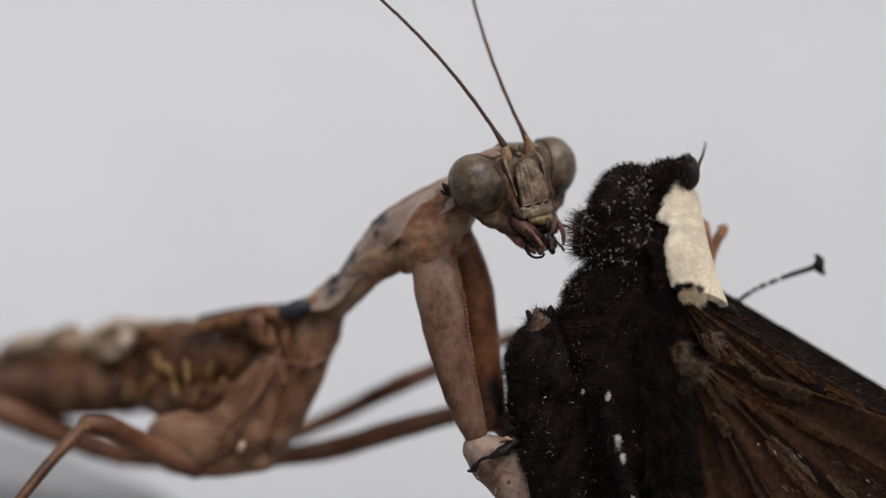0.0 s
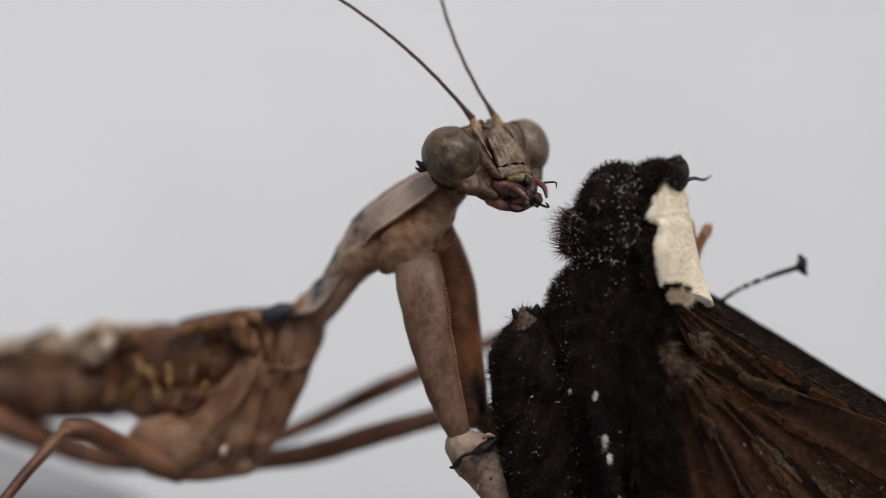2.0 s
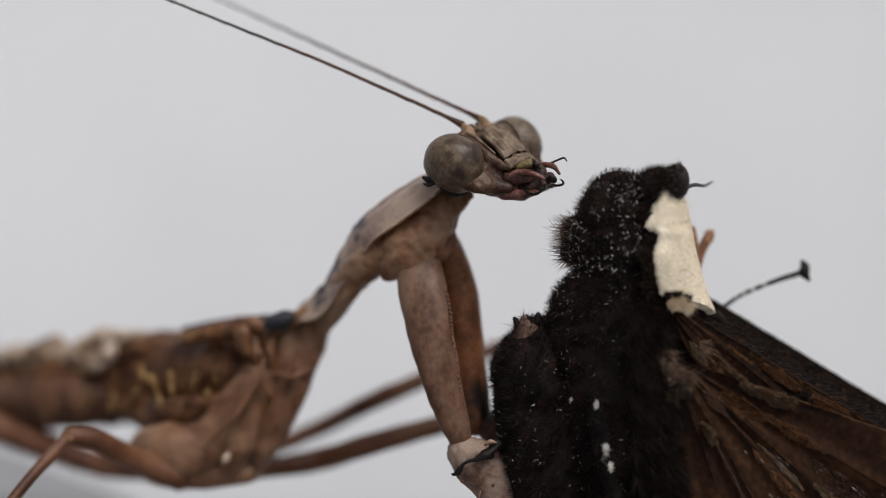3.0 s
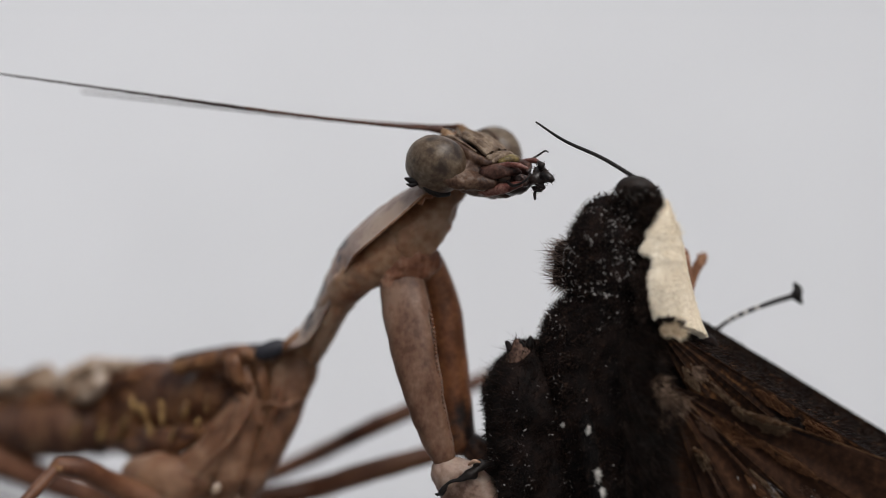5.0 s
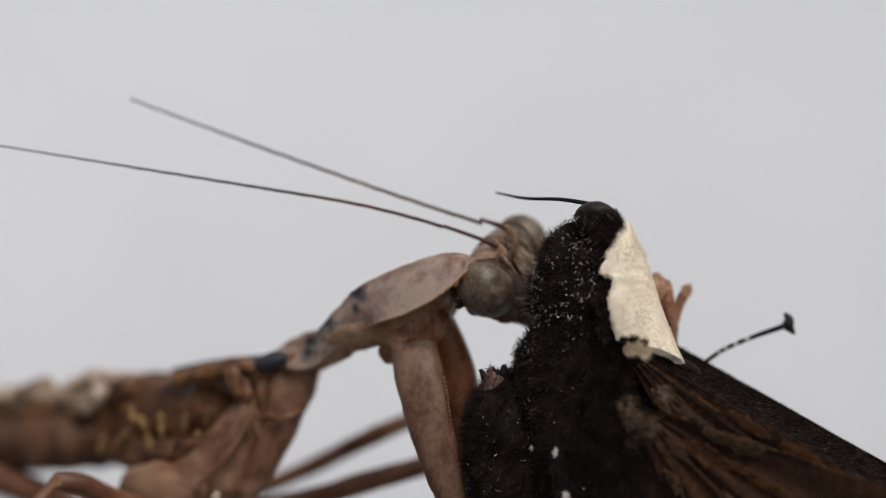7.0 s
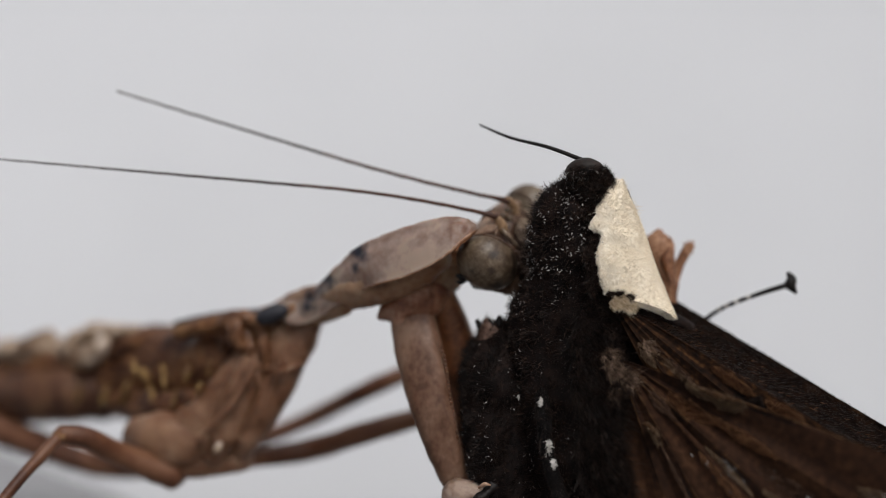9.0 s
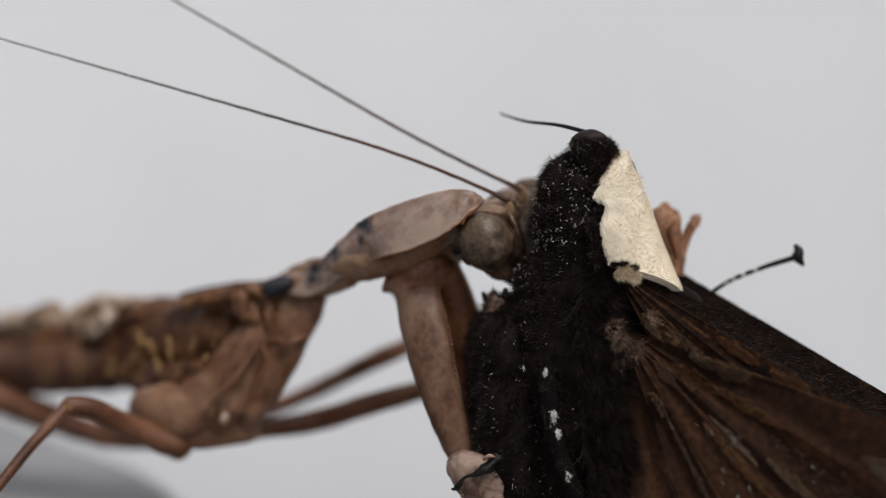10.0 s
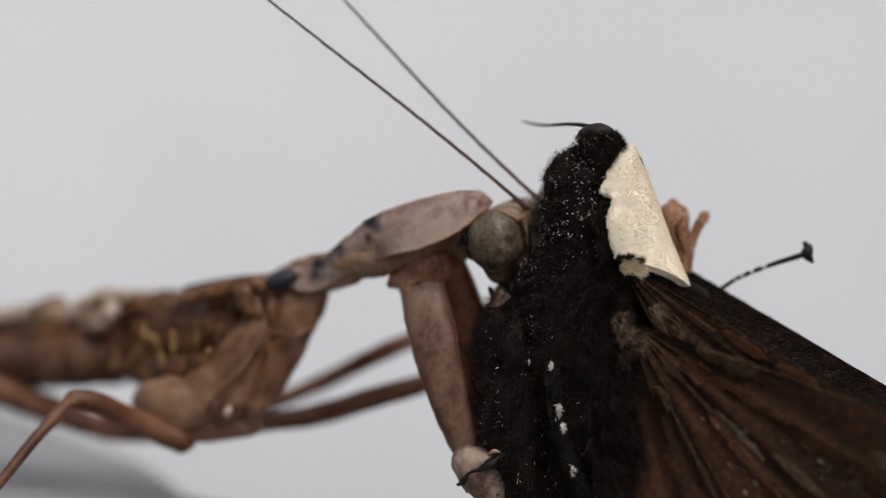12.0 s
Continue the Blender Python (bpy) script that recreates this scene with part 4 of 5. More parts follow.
def build_moth():
    m = {}
    line = [(9.27, -3.00, 21.48), (9.01, -3.00, 20.96), (8.87, -3.00, 19.96), (8.80, -2.90, 18.82), (9.03, -2.70, 17.81), (8.90, -2.40, 16.80), (8.75, -2.00, 15.33), (8.81, -1.60, 13.26), (8.83, -1.40, 10.31), (9.01, -1.20, 7.05), (9.19, -1.00, 4.06)]
    wide, deep = [1.62, 1.92, 2.12, 2.22, 1.95, 2.65, 3.4, 3.5, 3.3, 3.1, 2.6], [1.3, 1.6, 1.8, 1.8, 1.8, 2.0, 2.4, 2.7, 2.7, 2.6, 2.2]
    col = Shape().tube(line, wide, deep, seg=28, sub=5, lump=0.16)
    col.ball((7.92, -3.70, 20.68), (1.1, 0.95, 1.45), seg=20, lump=0.15)
    col.ball((10.12, -3.40, 21.17), (0.9, 0.9, 0.75), seg=20, lump=0.15)
    outer = Shape().tube(line, [w + 0.24 for w in wide], [w + 0.24 for w in deep], seg=28, sub=5, lump=0.16)
    outer.ball((7.92, -3.70, 20.68), (1.34, 1.2, 1.7), seg=20, lump=0.15)
    outer.ball((10.12, -3.40, 21.17), (1.2, 1.15, 1.05), seg=20, lump=0.15)
    body = part("body", col, BROWNBLACK, moth, "black furry body", rough=0.5)
    fur = Shape().hairs(col, 30000, 0.34, 0.022, lean=(0, -0.1, 0.1), seed=2, spread=0.4, clump=0.7, keep=lambda p: p.z > 3.5 and p.y < 1 and p.z > 3)
    part("fur", fur, FUR, body, "dense black fur with pale tips", smooth=False)["kind"] = "stuff"
    gl = Shape().hairs(outer, 4800, 0.13, 0.034, seed=21, spread=1.2, keep=lambda p: p.z > 15.5 and p.y < -2.4 and noise.noise(p * 0.8) > -0.12)
    gl.hairs(outer, 1300, 0.13, 0.026, seed=22, spread=1.2, keep=lambda p: p.y < -2.8 and noise.noise(p * 0.8) > 0.0)
    gl.hairs(outer, 2600, 0.15, 0.04, seed=24, spread=1.0, lean=(0, -0.2, -0.4), keep=lambda p: p.z > 18.6 and p.x > 8.3 and p.y < -3.2 and noise.noise(p * 1.1 + V(3, 0, 0)) > -0.05)
    part("fur", gl, GLINT, body, "scattered pale scales painting glints into the fur", smooth=False)["kind"] = "stuff"
    low = Shape().tube([(5.03, -1.20, 14.11), (4.65, -1.20, 12.64), (4.89, -1.20, 10.29), (5.48, -1.20, 7.34), (6.07, -1.20, 4.10)], [1.3, 2.05, 2.1, 2.3, 2.1], [1.6, 2.4, 2.5, 2.5, 2.2], seg=22, sub=5, lump=0.2)
    side = part("flank", low, BROWNBLACK, moth, "dark brown furry flank", rough=0.5)
    part("fur", Shape().hairs(low, 18000, 0.34, 0.02, lean=(-0.1, 0, 0.2), seed=3, spread=0.4, clump=0.7, keep=lambda p: p.z > 3.5), FLANK, side, "short dark fur", smooth=False)["kind"] = "stuff"
    tuft = Shape().ball((6.81, -1.90, 19.00), (0.85, 0.8, 1.1), lump=0.6)
    t = part("tuft", tuft, BROWNBLACK, moth, "brown hair tuft on the breast")
    hs = Shape().hairs(tuft, 1100, 0.62, 0.022, lean=(-0.7, 0, 0.1), seed=4, spread=0.5, clump=0.8)
    part("fur", hs, hair_mat("tuft_hair", [(0, (0.02, 0.012, 0.01)), (0.6, (0.085, 0.054, 0.042)), (1, (0.24, 0.18, 0.15))]), t, smooth=False)["kind"] = "stuff"
    flecks = Shape().hairs(low, 900, 0.16, 0.03, seed=23, spread=1.0, keep=lambda p: p.y < 0 and noise.noise(p * 0.8) > 0.05)
    flecks.v = [(x * 1.0 - 0.05, y - 0.22, z) for x, y, z in flecks.v]
    part("fur", flecks, GLINT, side, "scattered pale scales painting glints into the fur", smooth=False)["kind"] = "stuff"
    long_hair = Shape().hairs(low, 500, 0.9, 0.016, lean=(-0.3, 0, 0.5), seed=8, keep=lambda p: p.z > 13.1)
    part("fur", long_hair, FUR, side, smooth=False)["kind"] = "stuff"
    # cream shoulder: a curved pad that bends away behind
    near = spline([(10.90, -4.25, 22.12), (10.55, -4.75, 21.30), (10.15, -5.00, 20.35), (9.98, -5.10, 19.85), (10.55, -5.00, 19.45), (10.33, -5.00, 18.75), (10.29, -5.00, 18.05), (10.50, -4.80, 17.20), (10.64, -4.70, 16.75), (10.85, -4.65, 16.45)], 8)
    back = spline([(11.30, -4.00, 22.38), (11.58, -4.05, 21.60), (11.90, -3.80, 20.90), (12.14, -3.30, 20.20), (12.38, -2.75, 19.40), (12.62, -2.25, 18.60), (12.88, -1.85, 17.80), (13.18, -1.45, 16.95), (13.50, -1.10, 16.10), (13.88, -0.80, 15.05)], 8)

    def pad(u, v):
        k = v * (len(near) - 1)
        i = min(int(k), len(near) - 2)
        a, b = near[i].lerp(near[i + 1], k - i), back[i].lerp(back[i + 1], k - i)
        th = u * 1.15 * math.pi / 2
        jag = (0.16 * noise.noise(V(k * 0.9, 0.0, 5.0)) + 0.1 * noise.noise(V(k * 2.3, 1.0, 5.0))) * (1 - u) ** 2
        lump = 0.09 * noise.noise(V(u * 4.5, k * 0.12, 9.0)) + 0.03 * noise.noise(V(u * 11, k * 0.4, 3.0))
        return V(a.x + (b.x - a.x) * math.sin(th) + jag, a.y + (b.y - a.y) * (1 - math.cos(th)) + lump, a.z + (b.z - a.z) * u)
    cr = Shape().grid(pad, 28, 48, 0.35)
    c = part("shoulder_patch", cr, CREAM, moth, "fluffy cream shoulder patch", rough=0.05)
    part("fur", Shape().hairs(cr, 26000, 0.115, 0.019, lean=(0.5, -0.1, -0.7), seed=6, spread=0.4, clump=0.35), FUR_CREAM, c, smooth=False)["kind"] = "stuff"
    part("fur", Shape().hairs(cr, 5200, 0.34, 0.013, lean=(0.5, -0.1, 0.1), seed=16, spread=0.6, clump=0.3, keep=lambda p: p.z > 20.6), FUR_CREAM, c, "long soft cream hairs", smooth=False)["kind"] = "stuff"
    core = Shape().tube([(11.32, -2.40, 21.85), (11.57, -2.00, 20.13), (11.72, -1.80, 18.24), (11.92, -1.70, 16.19), (12.33, -1.70, 14.15), (12.58, -1.90, 11.54), (12.73, -2.00, 8.64)], [0.4, 0.6, 0.8, 1.0, 1.1, 1.2, 1.1], [0.8, 1.2, 1.5, 1.7, 1.8, 1.8, 1.6], seg=20, sub=5, lump=0.2)
    core.tube([(12.02, -1.80, 15.61), (13.26, -0.60, 15.41), (14.47, 0.60, 14.90), (15.82, 1.40, 13.93)], [0.55, 0.6, 0.5, 0.3], [1.2, 1.2, 1.0, 0.6], seg=16, sub=4, lump=0.2)
    part("shoulder", core, BROWNBLACK, moth, "dark shoulder under the cream patch", rough=0.2)
    tongue = Shape()
    for q, r in (((10.25, -4.95, 19.20), (0.34, 0.22, 0.26)), ((9.98, -4.95, 18.40), (0.3, 0.25, 0.6)), ((10.12, -4.80, 17.13), (0.32, 0.25, 0.7)), ((10.28, -4.75, 21.30), (0.3, 0.25, 0.35)), ((9.85, -4.85, 20.61), (0.3, 0.25, 0.4)), ((10.62, -4.60, 22.20), (0.4, 0.3, 0.32)), ((10.35, -4.90, 21.75), (0.3, 0.25, 0.3))):
        tongue.ball(q, r, lump=0.5, seg=14)
    tg = part("tuft", tongue, BROWNBLACK, moth, "dark fur edging the cream patch")
    part("fur", Shape().hairs(tongue, 3600, 0.3, 0.02, lean=(0.5, -0.1, -0.3), seed=51, spread=0.5), FUR, tg, smooth=False)["kind"] = "stuff"
    # torn leg stumps
    sh = Shape().tube([(4.24, -2.00, 13.88), (4.29, -2.20, 14.53), (4.17, -2.20, 15.05)], [0.6, 0.58, 0.42], [0.45, 0.45, 0.35], lump=0.6)
    k = part("leg_stump", sh, mat("stump_skin", [(0.02, 0.011, 0.008), (0.07, 0.038, 0.027), (0.17, 0.105, 0.08)], 1.0, 6, 0.55, 0.6), moth, "torn pinkish leg stump", rough=0.5)
    part("fur", Shape().hairs(sh, 420, 0.34, 0.022, lean=(-0.2, 0, 0.2), seed=31), FUR, k, smooth=False)["kind"] = "stuff"
    for a, b in (((3.83, -2.20, 14.88), (3.65, -2.30, 15.17)), ((4.75, -2.20, 14.99), (4.86, -2.30, 15.38)), ((4.40, -2.30, 15.00), (4.33, -2.40, 15.21))):
        part("horn", Shape().tube([a, b], [0.24, 0.14], seg=8, lump=0.8), BLACK, k)
    sh = Shape().tube([(13.55, 1.70, 15.60), (13.50, 1.60, 17.00), (13.25, 1.55, 18.20), (12.98, 1.50, 19.15), (12.90, 1.50, 19.85), (12.92, 1.50, 20.25)], [0.3, 0.42, 0.62, 0.86, 0.76, 0.3], [0.4, 0.5, 0.6, 0.7, 0.6, 0.25], lump=0.12, seg=20)
    st = part("wing_stump", sh, STUMP, moth, "pale tan torn wing stump", rough=0.22)
    sh = Shape().tube([(13.55, 1.75, 16.60), (13.80, 1.80, 17.60), (14.05, 1.90, 18.50), (14.42, 1.95, 19.25), (14.62, 1.95, 19.62)], [0.2, 0.28, 0.30, 0.24, 0.2], [0.16, 0.18, 0.18, 0.16, 0.14], lump=0.45)
    for dx, dz in ((-0.32, 0.22), (-0.02, 0.42), (0.3, 0.36), (0.34, 0.0), (0.2, -0.35)):
        q = Vector((14.55, 1.95, 19.5))
        sh.tube([q, q + V(dx, 0.05, dz) * 0.6, q + V(dx, 0.1, dz)], [0.16, 0.09, 0.03], seg=8, lump=0.3)
    part("torn_flap", sh, STUMP, st, "ragged orange torn flap", rough=0.15)
    part("stump_fold", Shape().tube([(13.60, 1.05, 17.40), (13.35, 0.95, 18.20), (13.25, 0.90, 18.80), (13.45, 0.95, 19.25)], [0.06, 0.16, 0.18, 0.08], [0.1, 0.16, 0.16, 0.1], seg=10, lump=0.5), COXA_FAR, st, "reddish orange fold in the stump")
    # clubbed antenna with pale dashes
    pin = [(14.61, 2.20, 14.81), (15.74, 2.40, 15.79), (16.70, 2.50, 16.35), (18.29, 2.60, 16.97), (19.85, 2.60, 17.47)]
    pn = part("clubbed_antenna", Shape().tube(pin, [0.15, 0.12, 0.12, 0.13, 0.15], seg=10, sub=5, lump=0.2), BLACK, moth, "thin black antenna with pale dashes and a knobbed tip")
    q = Vector((19.88, 2.60, 17.53))
    part("knob", Shape().tube([q + V(-0.1, 0, 0.55), q + V(0.1, 0, 0.25), q + V(0.05, 0, -0.1), q + V(0.3, 0, -0.5)], [0.1, 0.24, 0.27, 0.1], seg=10, lump=0.4), BLACK, pn)
    pl = spline(pin, 5)
    for i in (7, 9, 11, 13):
        a, b = pl[i], pl[i].lerp(pl[i + 1], 0.45)
        part("pale_dash", Shape().tube([a, b], 0.135, seg=10), WHITE, pn)
    # a smooth dark leg hangs along the body, with patches of white scales on it
    limb = Shape().tube([(7.32, -3.00, 12.81), (7.47, -3.90, 11.48), (7.58, -4.40, 10.64), (7.75, -4.60, 9.05), (8.14, -4.60, 7.38), (8.76, -4.50, 5.91), (9.39, -4.40, 4.55)], [0.2, 0.34, 0.38, 0.36, 0.36, 0.34, 0.3], seg=16, sub=6, lump=0.12)
    leg = part("hanging_leg", limb, LIMB, moth, "smooth black leg hanging along the body", rough=0.12)
    part("fur", Shape().hairs(limb, 2600, 0.16, 0.018, lean=(0.1, -0.1, -0.9), seed=61, spread=0.4, clump=0.5), FLANK, leg, smooth=False)["kind"] = "stuff"
    for q, r, n in (((7.51, -4.80, 11.08), 0.13, 42), ((7.95, -4.88, 9.00), 0.18, 80), ((7.92, -4.88, 8.67), 0.15, 46), ((8.17, -4.88, 8.06), 0.18, 70), ((8.75, -4.90, 5.95), 0.18, 40), ((6.30, -4.40, 11.28), 0.1, 10)):
        sc = Shape().ball(q, (r * 0.6, 0.08, r * 1.25), seg=12, lump=1.2, freq=3.0) if n > 40 else Shape()
        sc.hairs(Shape().ball(q, (r * 0.7, 0.1, r * 1.3), seg=12), n, 0.16, 0.03, lean=(0.1, -0.3, -0.9), seed=n, spread=0.5)
        part("white_scales", sc, WHITE, leg, "tuft of white scales", smooth=False)
    # wings: fans of pleated membrane with raised veins
    m["fore_wing"] = wing("wing", (10.74, -3.90, 16.44), 31.0, 62, 27, 4, 0.03, 0.08, WING_FORE, "blackish fore wing with rusty flecks below its edge")
    m["near_wing"] = wing("wing", (11.30, -4.35, 13.38), 19, 93, 26, 7, 0.012, 0.26, WING, "brown moth wing with tan streaks along raised veins")
    m["hind_wing"] = wing("wing", (10.09, -3.60, 15.70), 70, 95, 24, 4, 0.03, 0.05, WING_FAR, "dark brown hind wing below the fore wing")
    m["far_wing"] = wing("wing", (13.51, 1.80, 16.68), 31.2, 70, 26, 6, 0.03, 0.08, WING_FAR, "blackish moth wing behind the body")
    for pts, wide, n in (([(12.34, -4.75, 13.89), (13.45, -4.75, 13.35), (14.32, -4.75, 12.59), (15.13, -4.75, 12.00), (16.42, -4.72, 11.53), (17.27, -4.70, 11.33)], [0.05, 0.12, 0.08, 0.07, 0.16, 0.08], 900), ([(12.64, -4.75, 10.12), (12.98, -4.80, 9.97), (13.20, -4.80, 9.64), (13.47, -4.75, 9.16)], [0.08, 0.12, 0.12, 0.05], 300)):
        crest = Shape().tube(pts, wide, seg=10, sub=5, lump=0.6)
        rd = part("ridge", crest, VEIN, m["near_wing"], "crooked pale ridge of scales", rough=0.2)
        part("fur", Shape().hairs(crest, n, 0.14, 0.022, lean=(0.8, -0.2, -0.6), seed=n, spread=0.5), SCALE_BUFF, rd, smooth=False)["kind"] = "stuff"
    # dark upper edge between the folded wings
    def roof(u, v):
        r = 0.6 + 25.4 * v
        a, b = radians(31.3), radians(31.5)
        p = V(10.74, -3.9, 16.44) + V(math.cos(a) * r, 0.03 * r * 0.91, -math.sin(a) * r)
        q = V(13.51, 1.8, 16.68) + V(math.cos(b) * (r - 2.4), 0.03 * r * 0.91, -math.sin(b) * (r - 2.4))
        return p.lerp(q, u) + V(0, 0, -0.25 * math.sin(u * math.pi) + 0.10 * noise.noise(V(u * 4, r * 0.5, 8.0)) * math.sin(u * math.pi))
    top = Shape().grid(roof, 16, 60, 0.1)
    we = part("wing_edge", top, mat("wing_edge_scales", [(0.0035, 0.0025, 0.0022), (0.007, 0.0045, 0.0036), (0.014, 0.008, 0.0055)], 1.2, 6, 1.0, 0.8, 0.0), m["fore_wing"], "blackish upper edge of the folded wings", rough=0.08)
    part("fur", Shape().hairs(top, 9000, 0.3, 0.024, lean=(2.5, -0.2, -1.2), seed=71, spread=0.6, clump=0.5), FLANK, we, smooth=False)["kind"] = "stuff"
    part("fur", Shape().hairs(top, 1500, 0.26, 0.024, lean=(2.5, -0.2, -1.2), seed=72, spread=0.6, keep=lambda p: p.y < 0.5 and noise.noise(p * 0.9) > 0.1), SCALE_RUST, we, "rusty scales below the edge", smooth=False)["kind"] = "stuff"
    root = Shape().tube([(10.27, -4.20, 16.45), (10.10, -4.50, 15.01), (10.31, -4.60, 12.95), (10.49, -4.50, 10.15), (10.74, -4.40, 7.07), (10.87, -4.30, 5.09)], [0.5, 1.0, 1.15, 1.2, 1.2, 1.0], [0.3, 0.4, 0.4, 0.4, 0.4, 0.3], seg=18, sub=6, lump=0.4)
    rt = part("wing_root", root, BROWNBLACK, moth, "dark brown shaggy wing root", rough=0.5)
    part("fur", Shape().hairs(root, 9000, 0.85, 0.02, lean=(0.9, -0.1, -0.8), seed=41, spread=0.35, clump=0.5), FLANK, rt, smooth=False)["kind"] = "stuff"
    wt = Shape()
    for q, n, r in (((10.89, -5.10, 13.33), 150, 0.4), ((11.22, -5.10, 12.72), 240, 0.5), ((11.85, -5.00, 12.33), 160, 0.45), ((11.02, -5.00, 11.61), 90, 0.4), ((12.94, -4.80, 14.08), 90, 0.35)):
        wt.hairs(Shape().ball(q, (r, 0.1, r * 0.8), lump=0.9, freq=1.6, seg=12), n, 0.5, 0.02, lean=(0.9, -0.1, -0.7), seed=n, spread=0.5)
    fold = Shape()
    for q, n, w in (((11.24, -5.00, 16.06), 420, 0.42), ((11.87, -4.90, 15.87), 260, 0.3), ((11.57, -5.00, 16.26), 200, 0.3)):
        fold.hairs(Shape().ball(q, (w, 0.1, w * 0.55), lump=0.9, freq=1.6, seg=12), n, 0.3, 0.022, lean=(1.0, -0.1, -0.5), seed=n, spread=0.4)
    lip = Shape()
    for q, n, w in (((10.95, -5.05, 16.48), 150, 0.2), ((11.39, -5.05, 16.51), 150, 0.2), ((11.91, -4.95, 16.34), 130, 0.18)):
        lip.hairs(Shape().ball(q, (w, 0.08, w * 0.22), lump=0.9, freq=1.6, seg=12), n, 0.26, 0.024, lean=(1.0, -0.2, 0.1), seed=n, spread=0.4)
    part("fur", lip, FUR, m["near_wing"], "dark fringe below the cream patch", smooth=False)["kind"] = "stuff"
    part("fur", fold, hair_mat("moth_buff_fur", [(0.0, (0.36, 0.26, 0.16)), (0.5, (0.60, 0.48, 0.33)), (1.0, (0.78, 0.68, 0.53))]), m["near_wing"], "buff fringe above the wing root", smooth=False)["kind"] = "stuff"
    part("fur", wt, FUR_TAN, m["near_wing"], "tan fluff at the wing root", smooth=False)["kind"] = "stuff"
    # head that turns on the neck
    hp = (10.15, -3.20, 21.52)
    hd = Shape().ball((9.48, -4.20, 22.82), (0.98, 0.85, 0.62), seg=24, lump=0.12)
    hd.tube([(9.97, -3.60, 21.64), (9.77, -3.80, 22.14), (9.57, -4.00, 22.52)], [0.95, 0.98, 0.85], seg=18, lump=0.2)
    m["head"] = part("moth_head", hd, HEADBLACK, moth, "dark brown domed moth head", pivot=hp, rough=0.2)
    part("fur", Shape().hairs(hd, 5000, 0.28, 0.022, seed=10, clump=0.6, spread=0.4, keep=lambda p: p.z < 22.9 and noise.noise(p * 1.2) > -0.4), FUR, m["head"], pivot=hp, smooth=False)["kind"] = "stuff"
    part("fur", Shape().hairs(hd, 700, 0.3, 0.02, lean=(0.5, -0.3, -0.9), seed=12, spread=0.25, keep=lambda p: 22.1 < p.z < 22.8), GLINT, m["head"], pivot=hp, smooth=False)["kind"] = "stuff"
    L0 = 6.3
    th = Shape().tube([(0, 0, 0), (L0 * 0.35, 0, 0.22), (L0 * 0.7, 0, 0.2), (L0, 0, 0.45)], [0.12, 0.1, 0.08, 0.05], seg=8, sub=5)
    m["thread"] = part("feeler", th, BLACK, moth, "thin black feeler", pivot=(0, 0, 0))
    return m


